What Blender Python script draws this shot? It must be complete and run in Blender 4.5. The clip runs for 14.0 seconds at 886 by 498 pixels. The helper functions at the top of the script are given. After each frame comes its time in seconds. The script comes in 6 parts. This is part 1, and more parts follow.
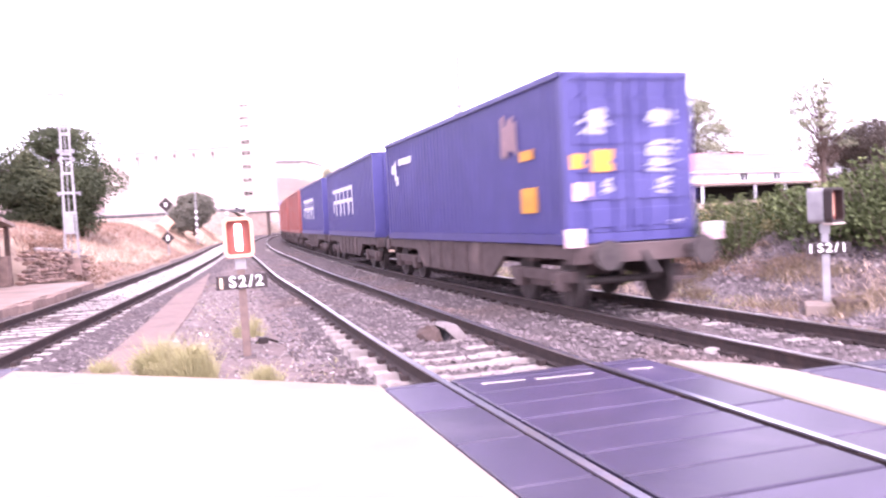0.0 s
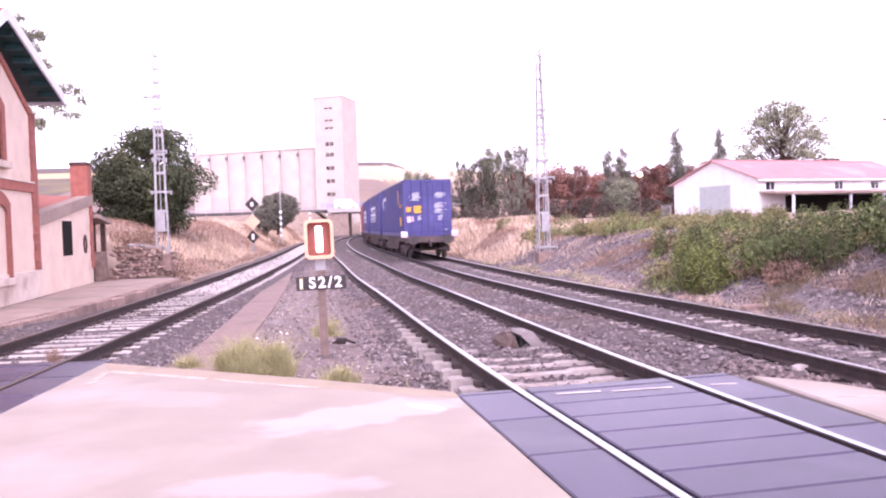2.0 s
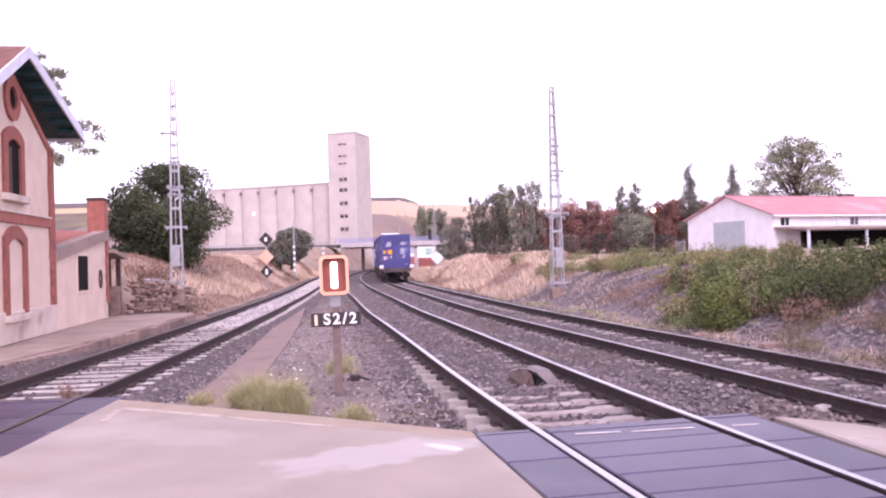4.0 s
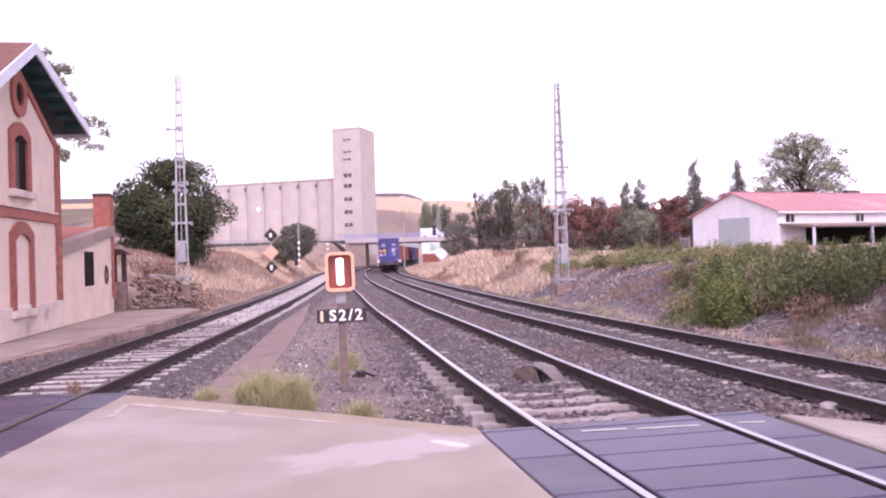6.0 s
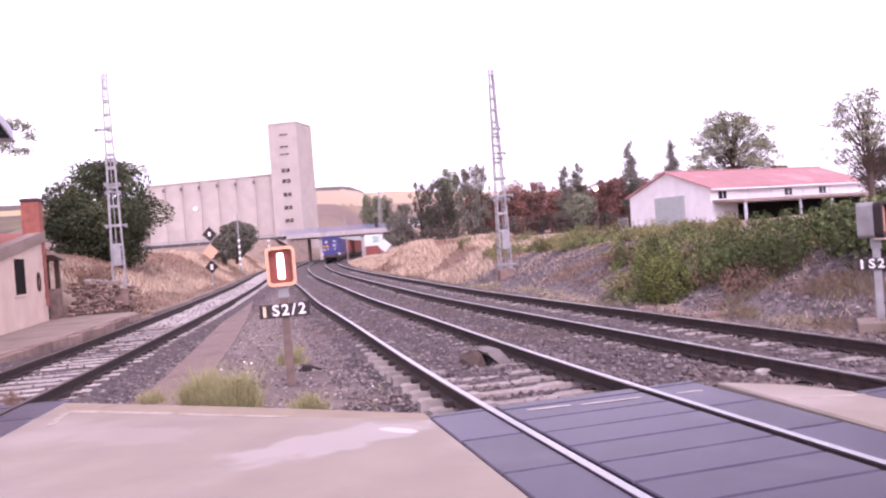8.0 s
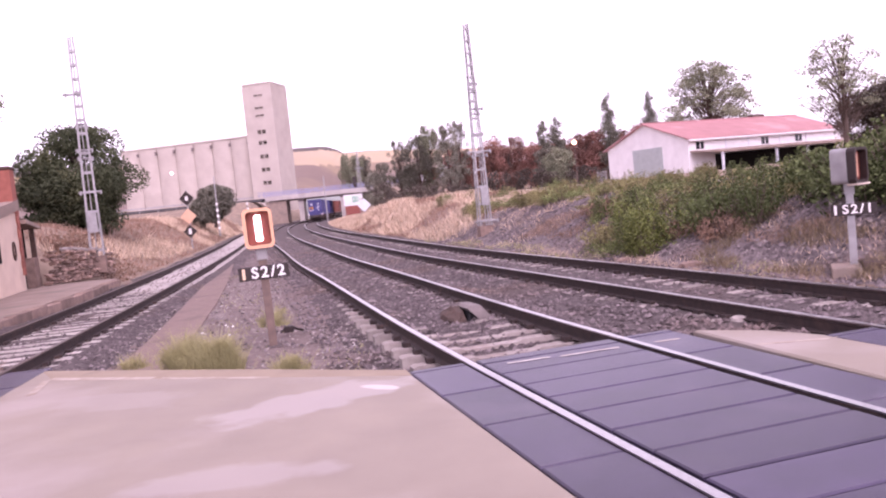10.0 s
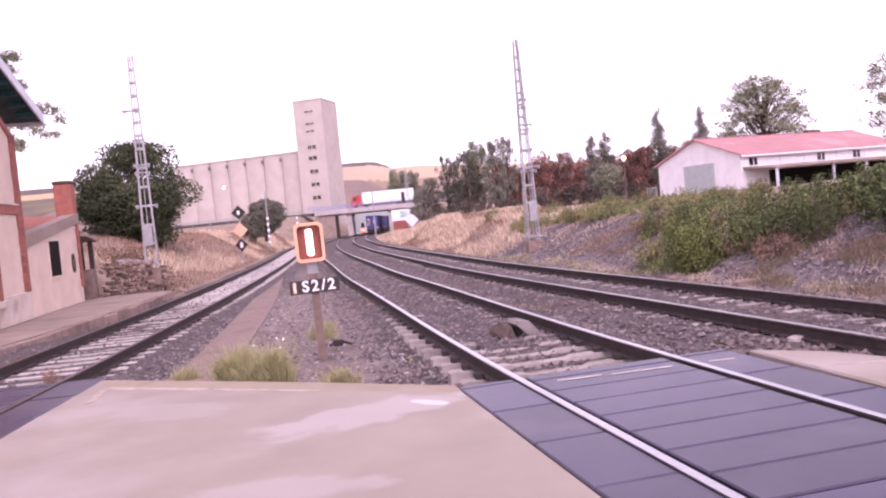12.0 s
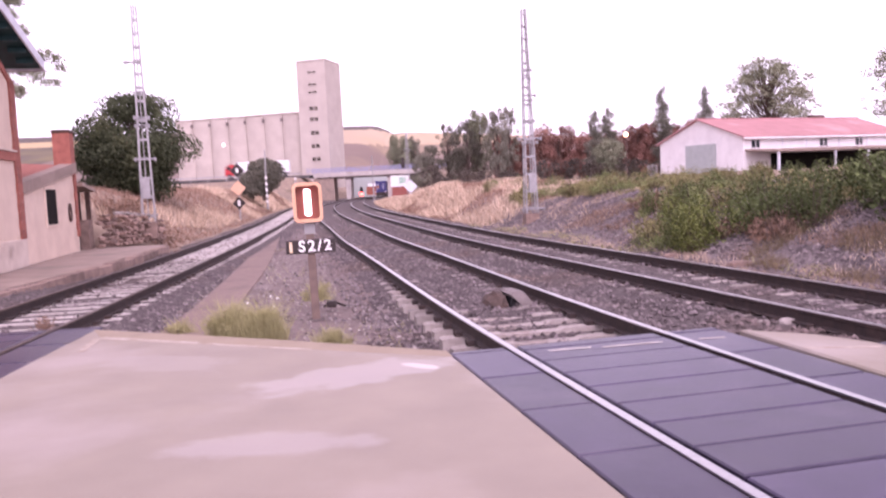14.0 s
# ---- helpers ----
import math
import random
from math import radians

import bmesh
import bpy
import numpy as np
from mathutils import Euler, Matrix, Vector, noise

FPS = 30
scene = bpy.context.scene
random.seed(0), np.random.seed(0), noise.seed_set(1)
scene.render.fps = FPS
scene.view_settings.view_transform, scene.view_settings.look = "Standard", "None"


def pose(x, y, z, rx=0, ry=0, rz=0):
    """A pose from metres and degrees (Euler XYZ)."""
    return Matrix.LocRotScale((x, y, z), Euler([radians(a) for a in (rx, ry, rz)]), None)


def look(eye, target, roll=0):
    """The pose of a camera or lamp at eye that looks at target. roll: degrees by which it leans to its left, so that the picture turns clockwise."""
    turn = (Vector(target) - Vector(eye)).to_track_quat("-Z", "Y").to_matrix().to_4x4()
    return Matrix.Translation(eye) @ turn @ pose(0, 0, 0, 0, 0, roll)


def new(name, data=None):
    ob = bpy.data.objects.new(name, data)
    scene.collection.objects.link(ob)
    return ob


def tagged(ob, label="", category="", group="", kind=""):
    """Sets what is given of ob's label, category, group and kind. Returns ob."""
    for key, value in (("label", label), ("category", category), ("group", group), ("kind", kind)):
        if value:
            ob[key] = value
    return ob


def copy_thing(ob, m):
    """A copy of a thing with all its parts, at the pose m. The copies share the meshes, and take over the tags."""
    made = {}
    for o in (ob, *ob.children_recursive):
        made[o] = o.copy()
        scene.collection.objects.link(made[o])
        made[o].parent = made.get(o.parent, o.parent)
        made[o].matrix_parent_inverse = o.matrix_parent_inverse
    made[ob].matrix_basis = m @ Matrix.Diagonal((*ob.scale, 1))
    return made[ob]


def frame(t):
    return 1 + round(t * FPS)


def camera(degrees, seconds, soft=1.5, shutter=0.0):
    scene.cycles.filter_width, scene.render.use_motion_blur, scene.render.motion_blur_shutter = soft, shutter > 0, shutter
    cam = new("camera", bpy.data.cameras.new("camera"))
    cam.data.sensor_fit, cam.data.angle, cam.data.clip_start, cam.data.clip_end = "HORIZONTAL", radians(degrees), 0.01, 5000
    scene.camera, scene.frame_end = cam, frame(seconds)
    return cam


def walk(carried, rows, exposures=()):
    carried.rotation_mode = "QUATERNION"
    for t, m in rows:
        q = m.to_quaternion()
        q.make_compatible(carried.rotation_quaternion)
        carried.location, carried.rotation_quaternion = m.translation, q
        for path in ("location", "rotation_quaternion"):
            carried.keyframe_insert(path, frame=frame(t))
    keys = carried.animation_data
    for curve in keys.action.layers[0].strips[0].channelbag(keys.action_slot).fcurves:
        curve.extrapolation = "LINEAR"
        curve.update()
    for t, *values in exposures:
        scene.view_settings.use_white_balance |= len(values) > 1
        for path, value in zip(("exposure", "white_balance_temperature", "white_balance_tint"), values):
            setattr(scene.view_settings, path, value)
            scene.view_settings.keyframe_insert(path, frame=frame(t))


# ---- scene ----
cam = camera(57.5, 14.0, soft=2.1, shutter=0.8)
walk(cam, [
    (0.0, pose(0.062, -0.040, 1.671, 87.77, 2.90, -6.45)),
    (0.5, pose(0.113, 0.047, 1.710, 88.98, 2.09, -4.01)),
    (1.0, pose(0.110, -0.003, 1.714, 90.17, 1.86, -2.79)),
    (1.5, pose(0.105, -0.009, 1.696, 89.59, 2.14, -3.55)),
    (2.0, pose(0.086, -0.005, 1.698, 88.23, 1.82, -0.81)),
    (2.5, pose(0.084, -0.003, 1.724, 88.90, 1.80, -1.74)),
    (3.0, pose(0.070, 0.025, 1.727, 90.08, 1.82, -1.42)),
    (3.5, pose(0.064, 0.037, 1.716, 91.16, 1.95, -0.91)),
    (4.0, pose(0.044, 0.046, 1.719, 90.74, 1.71, 0.08)),
    (6.3, pose(0.015, 0.019, 1.732, 90.34, 1.60, 0.38)),
    (6.5, pose(-0.001, 0.004, 1.728, 90.04, 1.75, -0.00)),
    (7.0, pose(0.018, -0.006, 1.723, 89.23, 1.90, -0.22)),
    (7.5, pose(0.063, -0.013, 1.716, 89.62, 3.01, -1.33)),
    (7.7, pose(0.053, -0.012, 1.706, 89.76, 3.50, -2.87)),
    (10.0, pose(0.090, -0.019, 1.687, 86.45, 5.81, -5.07)),
    (10.5, pose(0.060, -0.013, 1.692, 87.43, 5.30, -2.48)),
    (11.0, pose(0.050, -0.018, 1.689, 87.17, 5.27, -1.12)),
    (11.5, pose(0.058, 0.022, 1.690, 87.25, 5.38, -1.12)),
    (12.0, pose(0.055, -0.008, 1.689, 87.87, 5.50, -1.70)),
    (12.5, pose(0.051, 0.006, 1.706, 88.16, 4.87, -1.31)),
    (13.0, pose(0.052, -0.006, 1.679, 87.99, 3.60, -0.43)),
    (13.5, pose(0.095, -0.025, 1.700, 87.28, 3.17, -0.92)),
    (14.0, pose(0.049, -0.019, 1.665, 85.61, 2.74, -1.78)),
], exposures=[
    (0.0, 2.35, 6100, 48.5), (0.5, 2.3, 6100, 48.5), (1.0, 2.12, 6100, 48.5), (1.5, 1.92, 6100, 48.5), (2.0, 1.74, 6100, 48.5),
    (2.5, 1.53, 6100, 48.5), (3.0, 1.45, 6100, 48.5), (4.0, 1.3, 6100, 48.5), (6.5, 1.2, 6100, 48.5), (10.0, 1.15, 6350, 52), (14.0, 1.15, 6350, 52)])

# ---- light: a bright overcast evening sky ----
world = bpy.data.worlds.new("sky")
scene.world = world
world.use_nodes = True
sky = world.node_tree.nodes.new("ShaderNodeTexSky")
sky.sky_type = "NISHITA"
sky.sun_disc = False
sky.sun_elevation, sky.sun_rotation = radians(52), radians(166)
sky.air_density, sky.dust_density, sky.ozone_density = 1.0, 1.6, 1.0
cloud = world.node_tree.nodes.new("ShaderNodeHueSaturation")
cloud.inputs["Saturation"].default_value = 0.12
back = world.node_tree.nodes["Background"]
back.inputs["Strength"].default_value = 0.15
world.node_tree.links.new(sky.outputs[0], cloud.inputs["Color"])
world.node_tree.links.new(cloud.outputs[0], back.inputs["Color"])
sun = new("sun", bpy.data.lights.new("sun", "SUN"))
sun.data.energy, sun.data.angle, sun.data.color = 0.5, radians(40), (1.0, 0.96, 0.9)
sun.matrix_world = look((10, -38, 45), (0, 0, 0))


# ---- materials ----
def mat(name, c1, c2=None, scale=3.0, rough=0.8, metal=0.0, bump=0.0, bump_scale=40.0, detail=6.0, c3=None, big=0.4,
        spots=0.5, vary=0.0, island=0.0):
    """Two colours mixed by grain, a third by large stains; bump in metres."""
    m = bpy.data.materials.new(name)
    m.use_nodes = True
    nt = m.node_tree
    n, l = nt.nodes, nt.links
    b = n["Principled BSDF"]
    b.inputs["Roughness"].default_value, b.inputs["Metallic"].default_value = rough, metal
    c2 = c2 or tuple(0.75 * v for v in c1)
    tc = n.new("ShaderNodeTexCoord")
    no = n.new("ShaderNodeTexNoise")
    no.inputs["Scale"].default_value, no.inputs["Detail"].default_value = scale, detail
    l.new(tc.outputs["Object"], no.inputs["Vector"])
    ramp = n.new("ShaderNodeMapRange")
    ramp.inputs["From Min"].default_value, ramp.inputs["From Max"].default_value = 0.3, 0.7
    l.new(no.outputs["Fac"], ramp.inputs["Value"])
    mix = n.new("ShaderNodeMix")
    mix.data_type = "RGBA"
    mix.inputs["A"].default_value, mix.inputs["B"].default_value = (*c1, 1), (*c2, 1)
    l.new(ramp.outputs[0], mix.inputs["Factor"])
    out = mix.outputs["Result"]
    if c3:
        n2 = n.new("ShaderNodeTexNoise")
        n2.inputs["Scale"].default_value, n2.inputs["Detail"].default_value = big, 5.0
        l.new(tc.outputs["Object"], n2.inputs["Vector"])
        r2 = n.new("ShaderNodeMapRange")
        r2.inputs["From Min"].default_value, r2.inputs["From Max"].default_value = spots, spots + 0.15
        l.new(n2.outputs["Fac"], r2.inputs["Value"])
        m2 = n.new("ShaderNodeMix")
        m2.data_type = "RGBA"
        m2.inputs["B"].default_value = (*c3, 1)
        l.new(out, m2.inputs["A"])
        l.new(r2.outputs[0], m2.inputs["Factor"])
        out = m2.outputs["Result"]
    for a, kind, socket in ((vary, "ShaderNodeObjectInfo", "Random"), (island, "ShaderNodeNewGeometry", "Random Per Island")):
        if not a:
            continue
        hs = n.new("ShaderNodeHueSaturation")
        src = n.new(kind)
        r3 = n.new("ShaderNodeMapRange")
        r3.inputs["To Min"].default_value, r3.inputs["To Max"].default_value = 1 - a, 1 + a
        l.new(src.outputs[socket], r3.inputs["Value"])
        l.new(r3.outputs[0], hs.inputs["Value"])
        l.new(out, hs.inputs["Color"])
        out = hs.outputs[0]
    l.new(out, b.inputs["Base Color"])
    if bump:
        nb = n.new("ShaderNodeTexNoise")
        nb.inputs["Scale"].default_value, nb.inputs["Detail"].default_value = bump_scale, 4.0
        l.new(tc.outputs["Object"], nb.inputs["Vector"])
        bp = n.new("ShaderNodeBump")
        bp.inputs["Distance"].default_value, bp.inputs["Strength"].default_value = bump, 0.7
        l.new(nb.outputs["Fac"], bp.inputs["Height"])
        l.new(bp.outputs[0], b.inputs["Normal"])
    return m


def glow(name, color, strength):
    m = mat(name, color)
    b = m.node_tree.nodes["Principled BSDF"]
    b.inputs["Emission Color"].default_value = (*color, 1)
    b.inputs["Emission Strength"].default_value = strength
    return m


M = {
    "ballast": mat("ballast", (0.17, 0.141, 0.138), (0.075, 0.061, 0.06), 9, 0.95, bump=0.05, bump_scale=22, c3=(0.13, 0.10, 0.09), big=0.35, spots=0.52),
    "stone": mat("stone", (0.215, 0.178, 0.178), (0.085, 0.069, 0.069), 5, 0.95, c3=(0.17, 0.125, 0.11), big=0.35, spots=0.54, island=0.5),
    "pale_stone": mat("pale_stone", (0.37, 0.325, 0.30), (0.19, 0.165, 0.15), 5, 0.95, island=0.4),
    "straw_brown": mat("straw_brown", (0.39, 0.255, 0.19), (0.26, 0.165, 0.12), 1.0, 1.0, island=0.3),
    "straw": mat("straw", (0.68, 0.53, 0.40), (0.50, 0.375, 0.27), 1.0, 1.0, island=0.3),
    "weed": mat("weed", (0.43, 0.40, 0.21), (0.31, 0.29, 0.14), 2.0, 1.0, island=0.22),
    "path_earth": mat("path_earth", (0.262, 0.19, 0.162), (0.205, 0.148, 0.126), 4, 1.0, bump=0.01, c3=(0.175, 0.128, 0.11), big=0.8, spots=0.57),
    "sleeper_pale": mat("sleeper_pale", (0.49, 0.445, 0.41), (0.36, 0.325, 0.295), 7, 0.9, bump=0.004, c3=(0.38, 0.32, 0.28), big=1.2, spots=0.6, vary=0.15),
    "soil": mat("soil", (0.23, 0.172, 0.155), (0.14, 0.105, 0.097), 6, 1.0, bump=0.03, bump_scale=25, c3=(0.27, 0.225, 0.205), big=1.4, spots=0.56),
    "edge_concrete": mat("edge_concrete", (0.345, 0.275, 0.20), (0.29, 0.228, 0.168), 2.2, 0.8, bump=0.003, c3=(0.25, 0.20, 0.15), big=1.5, spots=0.6),
    "sleeper": mat("sleeper", (0.40, 0.35, 0.32), (0.265, 0.228, 0.205), 7, 0.9, bump=0.004, c3=(0.26, 0.195, 0.165), big=1.2, spots=0.57, vary=0.2),
    "rail_rust": mat("rail_rust", (0.052, 0.032, 0.028), (0.028, 0.019, 0.018), 12, 0.8, bump=0.002, c3=(0.085, 0.05, 0.04), big=2, spots=0.6),
    "rail_head": mat("rail_head", (0.62, 0.6, 0.6), (0.5, 0.48, 0.48), 20, 0.28, 1.0),
    "rail_head_dull": mat("rail_head_dull", (0.17, 0.12, 0.10), (0.10, 0.07, 0.06), 20, 0.5, 0.6),
    "concrete": mat("concrete", (0.33, 0.275, 0.218), (0.28, 0.232, 0.186), 1.3, 0.6, bump=0.003, bump_scale=90, c3=(0.385, 0.325, 0.29), big=0.42, spots=0.53),
    "rubber": mat("rubber", (0.058, 0.043, 0.085), (0.04, 0.031, 0.06), 3, 0.34, bump=0.002, bump_scale=120, c3=(0.09, 0.072, 0.108), big=0.9, spots=0.55, vary=0.2),
    "gap": mat("gap", (0.015, 0.014, 0.016), None, 5, 0.9),
    "white_line": mat("white_line", (0.75, 0.70, 0.66), (0.5, 0.44, 0.39), 6, 0.7, c3=(0.5, 0.42, 0.36), big=2.5, spots=0.52),
    "platform": mat("platform", (0.35, 0.265, 0.22), (0.255, 0.192, 0.16), 1.5, 0.9, bump=0.004, c3=(0.22, 0.178, 0.148), big=0.7, spots=0.55),
    "kerb": mat("kerb", (0.31, 0.215, 0.175), (0.19, 0.13, 0.108), 4, 0.95, bump=0.01, vary=0.25),
    "render_wall": mat("render_wall", (0.73, 0.585, 0.475), (0.63, 0.495, 0.40), 1.6, 0.95, bump=0.008, bump_scale=50, c3=(0.54, 0.42, 0.335), big=0.9, spots=0.58),
    "plinth": mat("plinth", (0.68, 0.58, 0.50), (0.54, 0.44, 0.37), 2, 0.95, bump=0.006, c3=(0.42, 0.335, 0.28), big=1.2, spots=0.56),
    "brick_red": mat("brick_red", (0.37, 0.13, 0.095), (0.27, 0.095, 0.07), 6, 0.92, bump=0.008, bump_scale=60, c3=(0.24, 0.095, 0.075), big=1.5, spots=0.6, vary=0.12),
    "roof_tile": mat("roof_tile", (0.23, 0.10, 0.075), (0.14, 0.07, 0.055), 5, 0.9, bump=0.02, bump_scale=20),
    "teal_wood": mat("teal_wood", (0.02, 0.085, 0.09), (0.012, 0.05, 0.055), 4, 0.7, bump=0.004),
    "fascia": mat("fascia", (0.72, 0.74, 0.79), (0.58, 0.6, 0.66), 4, 0.6),
    # near-black paint that stands in for unlit insides and shade under roofs
    "unlit_black": mat("unlit_black", (0.014, 0.011, 0.01), None, 4, 0.8),
    "wood_dark": mat("wood_dark", (0.10, 0.055, 0.04), (0.05, 0.03, 0.025), 8, 0.8),
    "silo": mat("silo", (0.51, 0.455, 0.405), (0.45, 0.395, 0.35), 0.35, 0.95, c3=(0.41, 0.355, 0.315), big=0.08, spots=0.55),
    "steel": mat("steel", (0.42, 0.41, 0.41), (0.30, 0.29, 0.29), 4, 0.55, 0.5),
    "white_wall": mat("white_wall", (0.82, 0.80, 0.80), (0.72, 0.70, 0.70), 1, 0.85),
    "red_roof": mat("red_roof", (0.46, 0.22, 0.222), (0.395, 0.185, 0.187), 0.8, 0.7, c3=(0.52, 0.30, 0.30), big=0.3, spots=0.55),
    "door_grey": mat("door_grey", (0.42, 0.46, 0.45), (0.36, 0.40, 0.39), 2, 0.6),
    "container_blue": mat("container_blue", (0.058, 0.054, 0.195), (0.044, 0.042, 0.158), 1.5, 0.5, c3=(0.08, 0.075, 0.23), big=0.5, spots=0.55),
    "container_red": mat("container_red", (0.30, 0.085, 0.065), (0.24, 0.065, 0.05), 1.5, 0.55, c3=(0.2, 0.07, 0.055), big=0.6, spots=0.58),
    "wagon_frame": mat("wagon_frame", (0.11, 0.078, 0.073), (0.065, 0.046, 0.043), 4, 0.85, c3=(0.16, 0.115, 0.105), big=1.0, spots=0.56),
    "wheel": mat("wheel", (0.09, 0.075, 0.07), (0.05, 0.04, 0.04), 6, 0.6, 0.5),
    "decal_white": mat("decal_white", (0.80, 0.80, 0.82), (0.6, 0.6, 0.7), 5, 0.6, c3=(0.30, 0.30, 0.5), big=4, spots=0.6),
    "decal_yellow": mat("decal_yellow", (0.80, 0.36, 0.03), (0.65, 0.28, 0.03), 5, 0.6),
    "decal_pink": mat("decal_pink", (0.72, 0.52, 0.52), (0.6, 0.42, 0.45), 5, 0.6),
    "plate_black": mat("plate_black", (0.03, 0.018, 0.016), None, 8, 0.5),
    "plate_white": mat("plate_white", (0.85, 0.83, 0.80), (0.75, 0.72, 0.7), 8, 0.5),
    # peach rim colour carries the glow of the lit bar; it emits nothing
    "signal_frame": mat("signal_frame", (0.80, 0.44, 0.27), (0.74, 0.38, 0.23), 5, 0.5),
    # lens red, lifted for the lamplight that falls on it
    "signal_red": mat("signal_red", (0.23, 0.06, 0.04), (0.16, 0.04, 0.028), 8, 0.6),
    "post": mat("post", (0.20, 0.135, 0.11), (0.13, 0.09, 0.075), 8, 0.7),
    "lamp_white": glow("lamp_white", (1.0, 0.93, 0.85), 2.2),
    "lamp_amber": glow("lamp_amber", (1.0, 0.50, 0.25), 6.0),
    "lamp_red": glow("lamp_red", (1.0, 0.08, 0.05), 6.0),
    "bark": mat("bark", (0.14, 0.10, 0.08), (0.08, 0.055, 0.045), 8, 0.95, bump=0.02, bump_scale=15),
    "leaf_dark": mat("leaf_dark", (0.082, 0.096, 0.052), (0.05, 0.06, 0.034), 0.7, 0.8, c3=(0.11, 0.118, 0.06), big=0.5, spots=0.56, island=0.3, vary=0.3),
    "leaf_green": mat("leaf_green", (0.185, 0.215, 0.083), (0.108, 0.132, 0.053), 0.7, 0.75, c3=(0.27, 0.25, 0.115), big=0.45, spots=0.56, island=0.3, vary=0.4),
    "leaf_grey": mat("leaf_grey", (0.225, 0.215, 0.167), (0.145, 0.14, 0.11), 0.4, 0.85, island=0.25, vary=0.25),
    "leaf_red": mat("leaf_red", (0.33, 0.165, 0.13), (0.215, 0.11, 0.088), 0.3, 0.85, c3=(0.25, 0.175, 0.115), big=0.2, spots=0.56, island=0.25, vary=0.3),
    "leaf_pine": mat("leaf_pine", (0.29, 0.295, 0.20), (0.19, 0.20, 0.135), 0.5, 0.85, island=0.3),
    "rubble": mat("rubble", (0.36, 0.25, 0.205), (0.2, 0.135, 0.11), 5, 0.95, bump=0.02, bump_scale=25, vary=0.45),
    "road_asphalt": mat("road_asphalt", (0.11, 0.105, 0.11), None, 4, 0.9),
    "bridge_concrete": mat("bridge_concrete", (0.50, 0.45, 0.42), (0.38, 0.34, 0.32), 0.6, 0.9, c3=(0.28, 0.25, 0.23), big=0.25, spots=0.58),
    "bridge_soffit": mat("bridge_soffit", (0.24, 0.2, 0.19), (0.16, 0.13, 0.13), 0.8, 0.9),
    "rail_blue": mat("rail_blue", (0.30, 0.31, 0.45), (0.22, 0.23, 0.36), 3, 0.6),
    "truck_white": mat("truck_white", (0.85, 0.85, 0.87), (0.78, 0.78, 0.8), 1, 0.5),
    "truck_red": mat("truck_red", (0.55, 0.03, 0.04), (0.45, 0.03, 0.03), 2, 0.4),
    "glass": mat("glass", (0.03, 0.035, 0.04), None, 2, 0.1),
    "tyre": mat("tyre", (0.025, 0.025, 0.025), None, 9, 0.9),
    "green_sign": mat("green_sign", (0.10, 0.35, 0.22), (0.6, 0.65, 0.62), 3, 0.6),
    "orange_sign": mat("orange_sign", (0.75, 0.45, 0.30), (0.65, 0.38, 0.25), 4, 0.6),
}


def ragged_patch(m, cx, cy, rx, ry, turn, color, amount):
    """A paler patch with ragged edges on a material, an ellipse on the plan broken up by grain."""
    n, l = m.node_tree.nodes, m.node_tree.links
    b = n["Principled BSDF"]
    old = b.inputs["Base Color"].links[0].from_socket
    tc = n.new("ShaderNodeTexCoord")
    mp = n.new("ShaderNodeMapping")
    mp.vector_type = "TEXTURE"
    mp.inputs["Location"].default_value = (cx, cy, 0)
    mp.inputs["Rotation"].default_value = (0, 0, turn)
    mp.inputs["Scale"].default_value = (rx, ry, 5)
    l.new(tc.outputs["Object"], mp.inputs["Vector"])
    ln = n.new("ShaderNodeVectorMath")
    ln.operation = "LENGTH"
    l.new(mp.outputs[0], ln.inputs[0])
    no = n.new("ShaderNodeTexNoise")
    no.inputs["Scale"].default_value, no.inputs["Detail"].default_value = 2.2, 6.0
    l.new(tc.outputs["Object"], no.inputs["Vector"])
    add = n.new("ShaderNodeMath")
    add.operation = "MULTIPLY_ADD"
    add.inputs[1].default_value, add.inputs[2].default_value = 1.6, -0.8
    l.new(no.outputs["Fac"], add.inputs[0])
    sm = n.new("ShaderNodeMath")
    l.new(ln.outputs["Value"], sm.inputs[0])
    l.new(add.outputs[0], sm.inputs[1])
    mr = n.new("ShaderNodeMapRange")
    mr.inputs["From Min"].default_value, mr.inputs["From Max"].default_value = 1.05, 0.75
    mr.inputs["To Max"].default_value = amount
    l.new(sm.outputs[0], mr.inputs["Value"])
    mx = n.new("ShaderNodeMix")
    mx.data_type = "RGBA"
    mx.inputs["B"].default_value = (*color, 1)
    l.new(mr.outputs[0], mx.inputs["Factor"])
    l.new(old, mx.inputs["A"])
    l.new(mx.outputs["Result"], b.inputs["Base Color"])


ragged_patch(M["concrete"], -0.55, 7.35, 1.15, 0.42, 0.45, (0.45, 0.40, 0.385), 0.6)
ragged_patch(M["concrete"], -1.05, 5.35, 0.75, 0.3, 0.1, (0.42, 0.37, 0.355), 0.5)
ragged_patch(M["concrete"], 0.0, 7.54, 0.24, 0.07, -0.7, (0.62, 0.57, 0.54), 0.9)
ragged_patch(M["concrete"], -2.6, 8.3, 0.9, 0.4, -0.5, (0.40, 0.345, 0.32), 0.4)
M["straw_red"] = mat("straw_red", (0.36, 0.245, 0.18), (0.23, 0.15, 0.11), 1.0, 1.0, island=0.35)
M["leaf_yellow"] = mat("leaf_yellow", (0.27, 0.24, 0.11), (0.17, 0.16, 0.075), 0.7, 0.85, c3=(0.27, 0.185, 0.105), big=0.5, spots=0.57, island=0.3, vary=0.35)
M["leaf_fresh"] = mat("leaf_fresh", (0.19, 0.215, 0.068), (0.115, 0.14, 0.042), 0.8, 0.8, island=0.3, vary=0.2)
